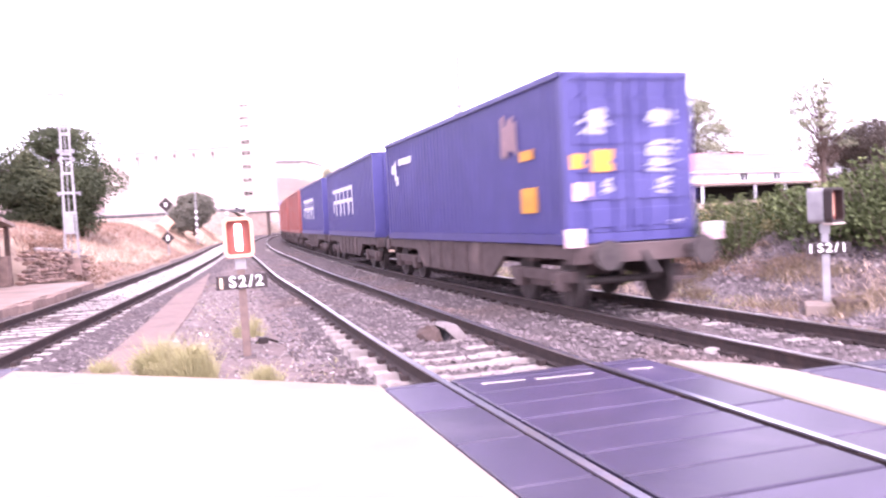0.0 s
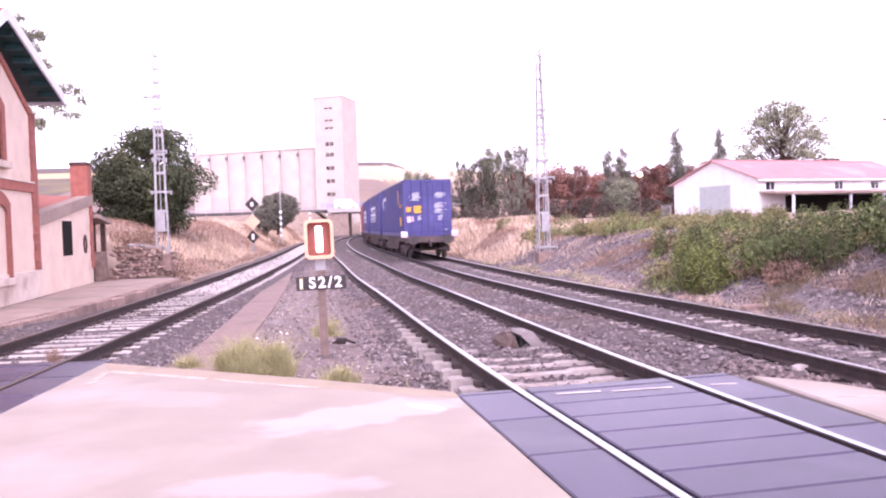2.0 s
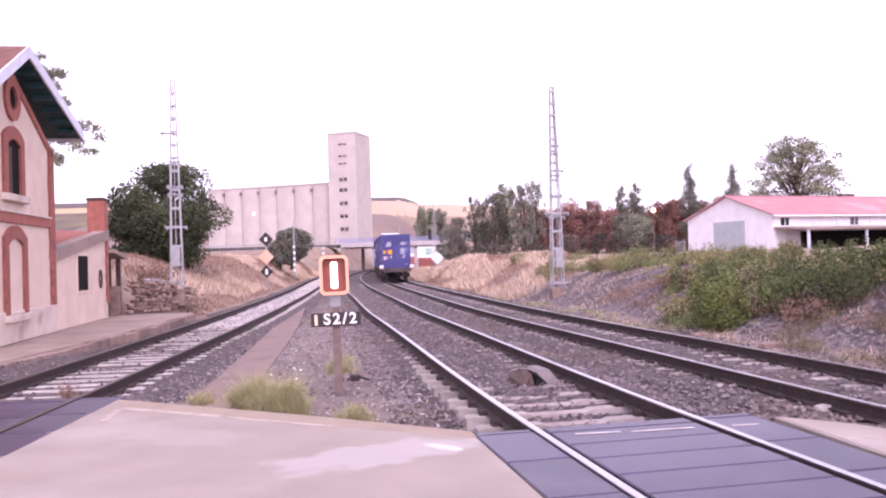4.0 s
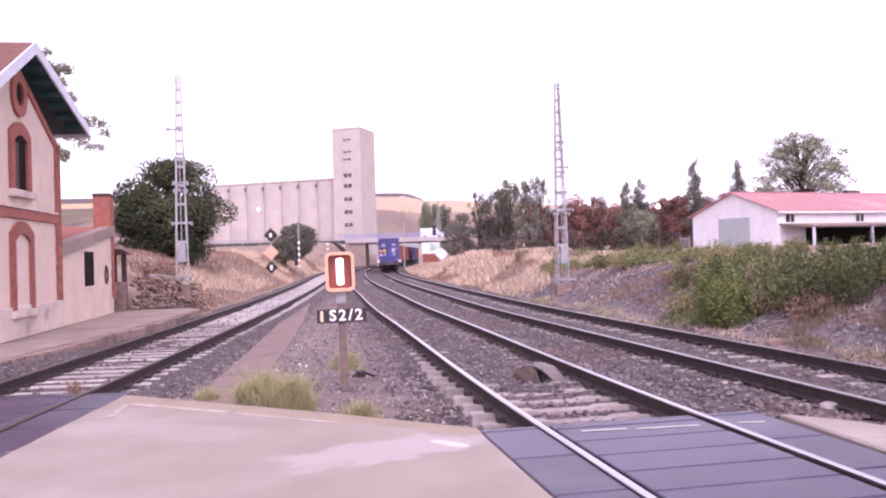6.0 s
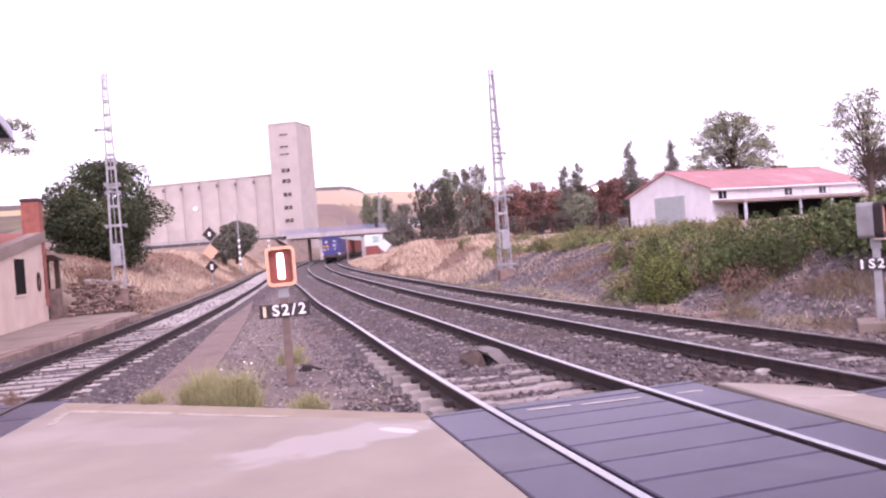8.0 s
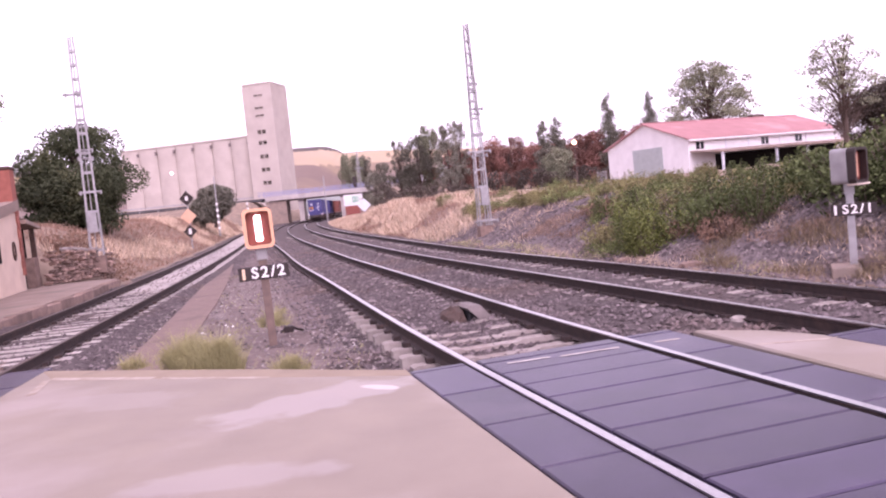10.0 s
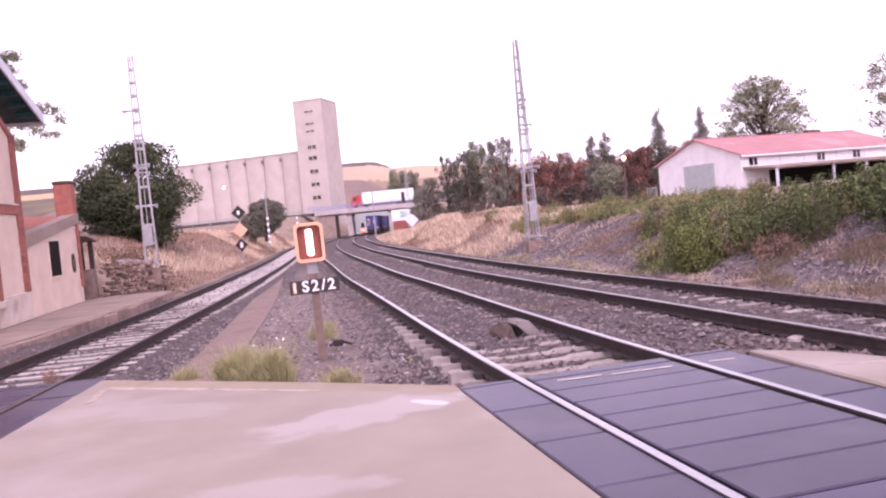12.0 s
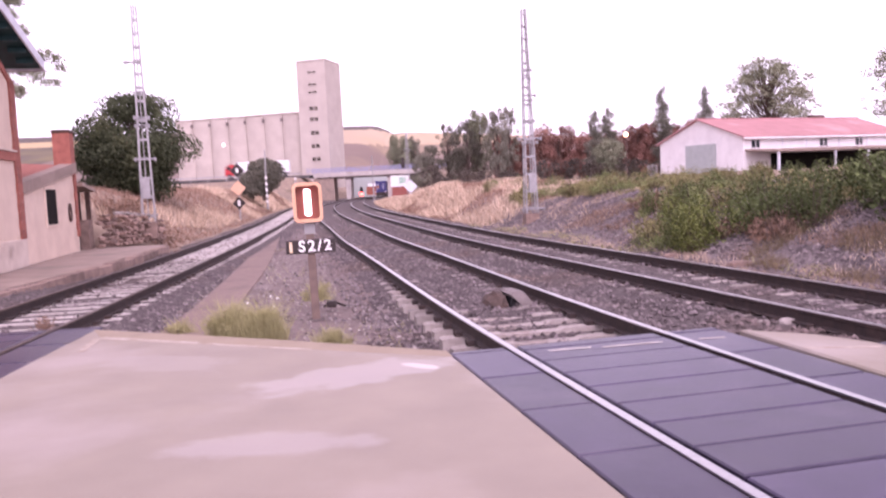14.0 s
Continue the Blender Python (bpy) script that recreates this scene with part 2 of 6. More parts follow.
M["leaf_bramble"] = mat("leaf_bramble", (0.103, 0.128, 0.05), (0.058, 0.076, 0.032), 0.7, 0.8, c3=(0.165, 0.172, 0.075), big=0.5, spots=0.58, island=0.3, vary=0.35)
M["leaf_hedge"] = mat("leaf_hedge", (0.125, 0.105, 0.085), (0.08, 0.066, 0.056), 0.5, 0.85, island=0.25, vary=0.25)
M["leaf_scrub"] = mat("leaf_scrub", (0.29, 0.18, 0.125), (0.18, 0.11, 0.08), 1.0, 0.9, island=0.35)
M["grass_olive"] = mat("grass_olive", (0.27, 0.20, 0.125), (0.17, 0.135, 0.08), 1.0, 1.0, island=0.35)
M["worn_line"] = mat("worn_line", (0.50, 0.43, 0.37), (0.36, 0.29, 0.235), 7, 0.8, c3=(0.33, 0.265, 0.205), big=3.0, spots=0.5)
M["unlit_black"].node_tree.nodes["Principled BSDF"].inputs["Specular IOR Level"].default_value = 0.1
M["pale_dust"] = mat("pale_dust", (0.52, 0.465, 0.43), (0.36, 0.315, 0.295), 2.5, 0.95, bump=0.01, c3=(0.22, 0.19, 0.18), big=0.9, spots=0.57)
M["rail_head_worn"] = mat("rail_head_worn", (0.60, 0.56, 0.56), (0.34, 0.30, 0.30), 8, 0.3, 1.0)
M["plate_cream"] = mat("plate_cream", (0.85, 0.62, 0.42), None, 8, 0.5)
M["grey_slab"] = mat("grey_slab", (0.27, 0.232, 0.222), (0.19, 0.16, 0.152), 6, 0.9, bump=0.006, c3=(0.16, 0.13, 0.12), big=2.5, spots=0.58)
M["rusty_iron"] = mat("rusty_iron", (0.115, 0.075, 0.06), (0.06, 0.04, 0.034), 9, 0.9, bump=0.02, bump_scale=30)


for k in M:
    if k.startswith(("leaf", "straw", "weed", "grass", "stone", "ballast", "dry")):
        M[k].node_tree.nodes["Principled BSDF"].inputs["Specular IOR Level"].default_value = 0.15


# ---- mesh helpers ----
def part(name, bm, material, parent=None, label=""):
    """Links a bmesh as one mesh object under a thing or a part."""
    me = bpy.data.meshes.new(name)
    bm.to_mesh(me)
    bm.free()
    me.materials.append(material)
    ob = new(name, me)
    ob.parent = parent
    return tagged(ob, label)


def mesh_part(name, verts, faces, material, parent=None, label="", kind=""):
    me = bpy.data.meshes.new(name)
    me.from_pydata(verts, [], faces)
    me.update()
    me.materials.append(material)
    ob = new(name, me)
    ob.parent = parent
    return tagged(ob, label, kind=kind)


def thing(name, label, category, m=None, group="", kind=""):
    ob = new(name)
    ob.matrix_world = m or Matrix()
    ob.empty_display_size = 0.1
    return tagged(ob, label, category, group, kind)


def box(bm, x0, x1, y0, y1, z0, z1, m=None, bevel=0.0):
    r = bmesh.ops.create_cube(bm, size=1.0)
    t = Matrix.LocRotScale(((x0 + x1) / 2, (y0 + y1) / 2, (z0 + z1) / 2), None, (abs(x1 - x0), abs(y1 - y0), abs(z1 - z0)))
    bmesh.ops.transform(bm, matrix=(m or Matrix()) @ t, verts=r["verts"])
    if bevel:
        es = list({e for v in r["verts"] for e in v.link_edges})
        bmesh.ops.bevel(bm, geom=es, offset=bevel, segments=2, affect="EDGES", profile=0.6)
    return bm


def bx(*a, **k):
    return box(bmesh.new(), *a, **k)


def rod(bm, a, b, r0, r1=None, seg=8):
    a, b = Vector(a), Vector(b)
    d = b - a
    q = d.to_track_quat("Z", "Y").to_matrix().to_4x4()
    bmesh.ops.create_cone(bm, cap_ends=True, segments=seg, radius1=r0, radius2=r0 if r1 is None else r1, depth=d.length,
                          matrix=Matrix.Translation((a + b) / 2) @ q)
    return bm


def bar(bm, a, b, w):
    """A square bar of width w from a to b."""
    return rod(bm, a, b, w * 0.707, seg=4)


def prism(bm, outline, y0, y1):
    """Extrudes an outline of (x, z) pairs from y0 to y1."""
    lo = [bm.verts.new((x, y0, z)) for x, z in outline]
    hi = [bm.verts.new((x, y1, z)) for x, z in outline]
    n = len(outline)
    bm.faces.new(lo)
    bm.faces.new(hi[::-1])
    for i in range(n):
        bm.faces.new((lo[i], hi[i], hi[(i + 1) % n], lo[(i + 1) % n]))
    bmesh.ops.recalc_face_normals(bm, faces=bm.faces)
    return bm


# ---- the plan: three curving tracks ----
GAUGE = 1.74


def smooth(a, b, v):
    t = min(1.0, max(0.0, (v - a) / (b - a)))
    return t * t * (3 - 2 * t)


def track_c(y):
    return 7.36 - 0.205 * y + 0.000575 * y * y + (0.00012 * (y - 120) ** 2 if y > 120 else 0.0) - 0.16 * math.exp(-((y - 26) / 9) ** 2)


def track_b(y):
    return track_c(y) - 3.93 + 0.28 * smooth(9, 24, y) - 0.1 * smooth(35, 60, y)


def track_a(y):
    if y < 70:
        return -5.2 - 0.053 * y - 0.0005 * y * y
    return -11.36 - 0.123 * (y - 70) + 0.0004 * (y - 70) ** 2


def heading(f, y):
    """Unit vectors along and to the right of a track."""
    s = (f(y + 0.5) - f(y - 0.5))
    d = Vector((s, 1, 0)).normalized()
    return d, Vector((d.y, -d.x, 0))


ROAD_Y = 188.0


def ground_z(x, y):
    """The lie of the land: a flat railway cutting between low banks, the road's embankment and far hills."""
    yy = min(max(y, -40.0), 240.0)
    right = x - track_c(yy)
    left = track_a(yy) - x
    z = -0.36
    n = noise.noise(Vector((x * 0.35, y * 0.35, 0))) * 0.16 + noise.noise(Vector((x * 0.08, y * 0.08, 3))) * 0.35
    if right > 2.3:
        k = smooth(2.3, 6.8, right)
        low = smooth(16.0, 8.0, y) * smooth(14, 8, right)
        z += k * (1.45 + 0.65 * smooth(40, 65, y) + n) * (1 - 0.6 * low) * (1 - 0.72 * smooth(68, 104, y)) - 0.3 * smooth(14, 40, right) * smooth(60, 40, y)
    bank = smooth(27.0, 31.0, y)
    if left > 1.6:
        k = smooth(1.9, 7.5, left)
        z += k * bank * (2.6 + n) + (1 - bank) * 0.12 * smooth(1.6, 2.4, left)
        z += 1.6 * smooth(8, 30, left) * bank
    # road embankment on both sides of the bridge
    e = smooth(26, 9, abs(y - ROAD_Y))
    gap = smooth(-21.5, -27, x) if x < -14 else smooth(-4.0, 3.0, x)
    target = 5.5 - 0.02 * max(0.0, -22 - x)
    z += e * gap * max(0.0, target - z)
    if y > 196:
        z += smooth(196, 260, y) * 4.0 * smooth(-24, -40, x)
    # far hills
    far = smooth(330, 900, y)
    z += far * (62 + 3 * noise.noise(Vector((x * 0.0022, y * 0.0015, 7))) - 0.012 * min(x, 0) - 0.07 * max(0, x))
    return z


def tracks_near(x, y):
    return min(abs(x - track_c(y)), abs(x - track_b(y)), abs(x - track_a(y)))


# ---- ground: one sheet to the horizon ----
def ground_material():
    """Dry grass that gives way to loose grey stones on the foot of the slopes."""
    m = mat("dry_bank", (0.34, 0.255, 0.19), (0.22, 0.155, 0.115), 1.2, 1.0, bump=0.08, bump_scale=9, c3=(0.17, 0.13, 0.08), big=0.3, spots=0.56)
    n, l = m.node_tree.nodes, m.node_tree.links
    b = n["Principled BSDF"]
    old = b.inputs["Base Color"].links[0].from_socket
    at = n.new("ShaderNodeAttribute")
    at.attribute_name = "gravel"
    tc = n.new("ShaderNodeTexCoord")
    big, fine = n.new("ShaderNodeTexNoise"), n.new("ShaderNodeTexNoise")
    big.inputs["Scale"].default_value, fine.inputs["Scale"].default_value, fine.inputs["Detail"].default_value = 0.7, 14.0, 6.0
    l.new(tc.outputs["Object"], big.inputs["Vector"])
    l.new(tc.outputs["Object"], fine.inputs["Vector"])
    add = n.new("ShaderNodeMath")
    l.new(at.outputs["Fac"], add.inputs[0])
    l.new(big.outputs["Fac"], add.inputs[1])
    mr = n.new("ShaderNodeMapRange")
    mr.inputs["From Min"].default_value, mr.inputs["From Max"].default_value = 1.0, 1.3
    l.new(add.outputs[0], mr.inputs["Value"])
    st = n.new("ShaderNodeMix")
    st.data_type = "RGBA"
    st.inputs["A"].default_value, st.inputs["B"].default_value = (0.055, 0.045, 0.045, 1), (0.25, 0.205, 0.20, 1)
    l.new(fine.outputs["Fac"], st.inputs["Factor"])
    mx = n.new("ShaderNodeMix")
    mx.data_type = "RGBA"
    l.new(mr.outputs[0], mx.inputs["Factor"])
    l.new(old, mx.inputs["A"])
    l.new(st.outputs["Result"], mx.inputs["B"])
    l.new(mx.outputs["Result"], b.inputs["Base Color"])
    return m


def build_ground():
    xs = sorted(set([-1500, -1000, -700, -500, -350, -250, -180, -130, -100, -80] + [round(-65 + 1.0 * i, 2) for i in range(131)]
                    + [80, 100, 130, 180, 250, 350, 500, 700, 1000, 1500]))
    ys = [-60, -30, -10] + [round(-2 + 0.8 * i, 2) for i in range(80)] + [62 + 2.0 * i for i in range(85)] + [
        240, 260, 290] + list(range(330, 920, 15)) + [920, 1000, 1200, 1600, 2400]
    verts = [(x, y, ground_z(x, y)) for y in ys for x in xs]
    w = len(xs)
    faces = [(j * w + i, j * w + i + 1, (j + 1) * w + i + 1, (j + 1) * w + i) for j in range(len(ys) - 1) for i in range(w - 1)]
    g = mesh_part("ground", verts, faces, ground_material())
    tagged(g, "dry grass banks and ploughed hills beside the railway", "ground", kind="structure")
    me = g.data
    att = me.attributes.new("gravel", "FLOAT", "POINT")
    for i, (x, y, z) in enumerate(verts):
        right = x - track_c(min(max(y, -40.0), 240.0))
        v = smooth(2.4, 3.0, right) * smooth(7.0, 4.6, right) * smooth(36, 30, y)
        left = track_a(min(max(y, -40.0), 240.0)) - x
        att.data[i].value = max(v, 0.75 * smooth(3.6, 1.6, left) * smooth(26, 28, y) * smooth(60, 45, y))
    for k in ("ballast", "hill_field", "hill_wood", "hill_plough"):
        me.materials.append(M[k])
    for p in me.polygons:
        p.use_smooth = True
        x, y, z = p.center
        if y > 330:
            top, low = (56.5, 49.5) if x < -250 else (56, 36)
            p.material_index = 3 if z > top else 2 if z > low else 4 if x > -250 else 3


M["hill_field"] = mat("hill_field", (0.50, 0.385, 0.27), (0.44, 0.335, 0.235), 0.01, 1.0, c3=(0.5, 0.36, 0.2), big=0.004)
M["hill_wood"] = mat("hill_wood", (0.13, 0.10, 0.09), (0.09, 0.07, 0.06), 0.05, 1.0, c3=(0.2, 0.16, 0.08), big=0.01)
M["hill_plough"] = mat("hill_plough", (0.24, 0.17, 0.14), (0.18, 0.13, 0.11), 0.02, 1.0, c3=(0.3, 0.22, 0.15), big=0.01)
build_ground()


def build_bed():
    """The ballast bed across all three tracks, heaped up round the sleepers."""
    verts, faces = [], []
    n, rows = 120, [7.0 + 0.35 * i for i in range(130)] + [52.5 + 2 * i for i in range(90)]
    for y in rows:
        xa, xb = min(-8.0, track_a(y) - 2.0) if y < 28 else track_a(y) - 2.4, track_c(y) + 3.0
        for i in range(n + 1):
            x = xa + (xb - xa) * i / n
            db, dc, da = abs(x - track_b(y)), abs(x - track_c(y)), abs(x - track_a(y))
            z = -0.30
            near = smooth(10.0, 12.5, y) if x > track_b(y) - 0.8 else smooth(12.5, 16.0, y)
            z += (0.11 * near - (0.05 if x < track_b(y) - 0.8 else 0.0) * (1 - near) + 0.035 * (1 - near) * (x > track_b(y) - 0.8)) * smooth(2.1, 1.2, db) + 0.10 * smooth(2.1, 1.2, dc) + 0.105 * smooth(1.7, 1.2, da)
            z += 0.34 * smooth(1.2, 1.75, track_a(y) - x) * smooth(30, 26, y)
            z += 0.02 * noise.noise(Vector((x * 2, y * 2, 1))) - 0.35 * smooth(1.5, 0, (n - i) * 0.25)
            verts.append((x, y, z))
    w = n + 1
    for j in range(len(rows) - 1):
        for i in range(n):
            faces.append((j * w + i, j * w + i + 1, (j + 1) * w + i + 1, (j + 1) * w + i))
    g = mesh_part("ballast_bed", verts, faces, M["ballast"])
    tagged(g, "dark grey ballast bed under the tracks", "ballast", kind="structure")
    g.data.materials.append(M["soil"])
    for p in g.data.polygons:
        p.use_smooth = True
        x, y, z = p.center
        a, b = track_a(y) + 1.9, track_b(y) - 1.55
        if a < x + 0.25 * noise.noise(Vector((x * 3, y * 3, 4))) < b and y < 45:
            p.material_index = 1


build_bed()


# ---- railway tracks ----
RAIL = [(-0.035, 0), (0.035, 0), (0.035, -0.035), (0.01, -0.05), (0.01, -0.145), (0.07, -0.16), (0.07, -0.17), (-0.07, -0.17), (-0.07, -0.16),
        (-0.01, -0.145), (-0.01, -0.05), (-0.035, -0.035)]


def sweep(f, off, y0, y1, outline, step=1.5):
    n = int((y1 - y0) / step) + 1
    verts, faces, k = [], [], len(outline)
    for i in range(n + 1):
        y = y0 + (y1 - y0) * i / n
        d, r = heading(f, y)
        c = Vector((f(y), y, 0)) + r * off
        verts += [tuple(c + r * u + Vector((0, 0, v))) for u, v in outline]
    for i in range(n):
        for j in range(k):
            a, b = i * k + j, i * k + (j + 1) % k
            faces.append((a, b, b + k, a + k))
    return verts, faces


def build_track(name, f, y0, y1, head, sleeper_to, label, tie="sleeper", lift=0.0):
    t = thing(name, label, "railway track", kind="structure")
    for side in (-1, 1):
        v, q = sweep(f, side * GAUGE / 2, y0, y1, RAIL)
        mesh_part("rail", v, q, M["rail_rust"], t)
        v, q = sweep(f, side * GAUGE / 2, y0, y1, [(-0.036, -0.012), (0.036, -0.012), (0.036, 0.002), (-0.036, 0.002)])
        mesh_part("rail_head", v, q, M[head], t, "worn rail top")
    me = None
    y = sleeper_to[0]
    while y < sleeper_to[1]:
        d, r = heading(f, y)
        if me is None:
            pale = tie == "sleeper_pale"
            top = [(1.17, -0.205), (1.1, -0.19), (-1.1, -0.19), (-1.17, -0.205)] if pale else [(1.18, -0.21), (1.13, -0.19), (0.42, -0.19), (0.36, -0.215), (-0.36, -0.215), (-0.42, -0.19), (-1.13, -0.19), (-1.18, -0.21)]
            bm = prism(bmesh.new(), [(-1.18, -0.36), (1.18, -0.36)] + top, -0.085 if pale else -0.1, 0.085 if pale else 0.1)
            ob = part("sleeper", bm, M[tie], t)
            me = ob.data
        else:
            ob = new("sleeper", me)
            ob.parent = t
        ob.matrix_basis = Matrix.Translation((f(y) + random.uniform(-.02, .02), y, lift + random.uniform(-0.015, 0.012))) @ Matrix.Rotation(
            math.atan2(d.y, d.x) - math.pi / 2 + random.uniform(-.01, .01), 4, "Z")
        y += 0.55 if tie == "sleeper_pale" else 0.6
    # clips that hold the rails down, on the nearer sleepers
    bm = bmesh.new()
    y = sleeper_to[0]
    while y < 34:
        d, rt = heading(f, y)
        turn = Matrix.Rotation(math.atan2(d.y, d.x) - math.pi / 2, 4, "Z")
        for side in (-1, 1):
            for q in (-0.105, 0.105):
                c = Vector((f(y), y, lift)) + rt * (side * GAUGE / 2 + q)
                box(bm, -0.045, 0.045, -0.06, 0.06, -0.2, -0.135, m=Matrix.Translation(c) @ turn)
        y += 0.55 if tie == "sleeper_pale" else 0.6
    tagged(part("rail_clips", bm, M["rail_rust"], t, "dark rusty rail clips"), kind="stuff")
    return t


build_track("railway_siding", track_a, -8, 150, "rail_head_dull", (11.2, 110), "rusty siding track on pale sleepers beside the platform", "sleeper_pale", 0.01)
build_track("railway_main", track_b, -8, 330, "rail_head", (8.9, 70), "main line track with bright worn rails on concrete sleepers")
build_track("railway_outer", track_c, -8, 330, "rail_head_worn", (9.4, 70), "outer track with dark rails on concrete sleepers in ballast", "sleeper", 0.0)


def build_dust():
    """Pale spilt dust lying between and beside the siding's rails."""
    for off, w, z, y0 in ((0.0, 0.70, -0.178, 25.0), (1.07, 0.13, -0.18, 25.0), (-1.1, 0.10, -0.2, 30.0)):
        verts, faces = [], []
        n = 150
        for i in range(n + 1):
            y = y0 + (112 - y0) * (i / n) ** 1.4
            d, r = heading(track_a, y)
            c = Vector((track_a(y), y, 0)) + r * off
            e = [w * (1 + 0.35 * noise.noise(Vector((y * 1.3, s, off)))) for s in (0, 9)]
            zz = z + 0.012 * noise.noise(Vector((y * .9, off, 3)))
            verts += [tuple(c - r * e[0] + Vector((0, 0, zz - .1))), tuple(c - r * e[0] * .96 + Vector((0, 0, zz))), tuple(c + r * e[1] * .96 + Vector((0, 0, zz))), tuple(c + r * e[1] + Vector((0, 0, zz - .1)))]
        for i in range(n):
            for j in range(3):
                a = i * 4 + j
                faces.append((a, a + 1, a + 5, a + 4))
        ob = mesh_part("spilt_dust", verts, faces, M["pale_dust"])
        tagged(ob, "pale spilt dust along the rusty siding", "dust", kind="stuff")


build_dust()


def on_path(x, y):
    """Whether a place lies on the trodden path beside the siding."""
    l = float(np.interp(y, (11, 14, 20, 26, 40, 55), (-3.75, -4.0, -4.7, -5.45, -7.4, -9.45)))
    r = float(np.interp(y, (10.5, 14, 20, 26, 40, 55), (-2.95, -3.2, -3.9, -4.7, -6.8, -9.0)))
    return l < x < r


def build_stones():
    """Crushed stone round the sleepers, as small faceted lumps."""
    rng = np.random.default_rng(4)
    oct_v = np.array([(1, 0, 0), (0, 1, 0), (-1, 0, 0), (0, -1, 0), (0, 0, 1), (0, 0, -1)], float)
    oct_f = [(0, 1, 4), (1, 2, 4), (2, 3, 4), (3, 0, 4)]

    def scatter(name, count, place, size, material, label):
        verts, faces = [], []
        for _ in range(count):
            p = place(rng)
            if p is None:
                continue
            x, y, z = p
            s = size * rng.uniform(0.6, 1.4)
            v = oct_v * rng.uniform(0.6, 1.15, (6, 1)) * s * np.array((1, 1, 0.8))
            a = rng.uniform(0, 6.28)
            c, q = math.cos(a), math.sin(a)
            b = len(verts)
            verts += [(x + c * i - q * j, y + q * i + c * j, z + k) for i, j, k in v]
            faces += [tuple(b + i for i in f) for f in oct_f]
        ob = mesh_part(name, verts, faces, material)
        tagged(ob, label, "gravel", kind="stuff")

    def bed(rng):
        y = 8.4 + 50 * rng.random() ** 2.1
        x = rng.uniform(track_a(y) - 1.9, track_c(y) + 3.4)
        if y < 10.9 - (x + 4.4) * 0.56 + 0.1 and x < 0.6:
            return None
        if 0.3 < x < 3.6 and y < 8.75 or x >= 3.4 and y < 9.2 - (x - 3.4) * 0.8:
            return None
        if track_a(y) + 2.3 < x < track_b(y) - 2.0 and rng.random() < 0.8:
            return None
        if abs(x - track_a(y)) < 1.2 and (abs((y - 11.2 + 0.275) % 0.55 - 0.275) < 0.1 or rng.random() < 0.3):
            return None
        if on_path(x, y):
            return None
        d = min(abs(abs(x - f(y)) - GAUGE / 2) for f in (track_a, track_b, track_c))
        if d < 0.09:
            return None
        if y < 11.4 and abs(x - track_b(y)) < 1.2 and rng.random() < 0.75 and abs((y - 8.9 + 0.3) % 0.6 - 0.3) < 0.14:
            return None
        if y < 24 and abs(x - track_c(y)) < 1.2 and rng.random() < 0.9 and abs((y - 9.4 + 0.3) % 0.6 - 0.3) < 0.15:
            return None
        z = -0.30
        left = x < track_b(y) - 0.8
        near = smooth(12.5, 16.0, y) if left else smooth(10.0, 12.5, y)
        z += (0.11 * near + (-0.05 if left else 0.035) * (1 - near)) * smooth(2.1, 1.2, abs(x - track_b(y))) + 0.10 * smooth(2.1, 1.2, abs(x - track_c(y)))
        da = track_a(y) - x
        z += 0.095 * smooth(1.7, 1.2, abs(da)) + 0.34 * smooth(1.2, 1.75, da) * smooth(30, 26, y)
        return x, y, z + 0.03 * rng.random()

    def spill(rng):
        y = 9 + 31 * rng.random() ** 1.3
        x = track_c(y) + rng.uniform(2.7, 7)
        return x, y, ground_z(x, y) + 0.01

    def rubbly(rng):
        y = rng.uniform(9, 26)
        x = rng.uniform(track_a(y) + 1.6, track_b(y) - 1.2)
        return None if y < 10.9 - (x + 4.4) * 0.56 + 0.1 or on_path(x, y) else (x, y, -0.285)

    scatter("ballast_stones", 42000, bed, 0.042, M["stone"], "crushed grey ballast stones between the rails")
    scatter("scree", 26000, spill, 0.06, M["stone"], "loose grey stones on the cutting slope")
    scatter("pale_scree", 1700, spill, 0.055, M["pale_stone"], "pale loose stones on the cutting slope")
    scatter("rubble_stones", 2600, rubbly, 0.026, M["pale_stone"], "pale pebbles scattered between the tracks")
    scatter("white_lumps", 26, rubbly, 0.035, M["plate_white"], "white lumps of litter and lime between the tracks")


build_stones()


def flat(name, outline, z0, z1, material, parent, label="", bevel=0.0):
    bm = bmesh.new()
    lo = [bm.verts.new((x, y, z0)) for x, y in outline]
    hi = [bm.verts.new((x, y, z1)) for x, y in outline]
    n = len(outline)
    bm.faces.new(lo[::-1])
    bm.faces.new(hi)
    for i in range(n):
        bm.faces.new((lo[i], lo[(i + 1) % n], hi[(i + 1) % n], hi[i]))
    bmesh.ops.recalc_face_normals(bm, faces=bm.faces)
    if bevel:
        bmesh.ops.bevel(bm, geom=[e for e in bm.edges if all(v.co.z > z0 for v in e.verts)], offset=bevel, segments=1, affect="EDGES")
    return part(name, bm, material, parent, label)


# ---- level crossing ----
def panel_edge(v):
    """A point on the near edge of the main track's outer panels, v metres along from their end."""
    d, r = heading(track_b, 4.38)
    p = Vector((track_b(8.38), 8.38, 0)) - r * (GAUGE / 2 + 0.625) - d * v
    return p.x, p.y


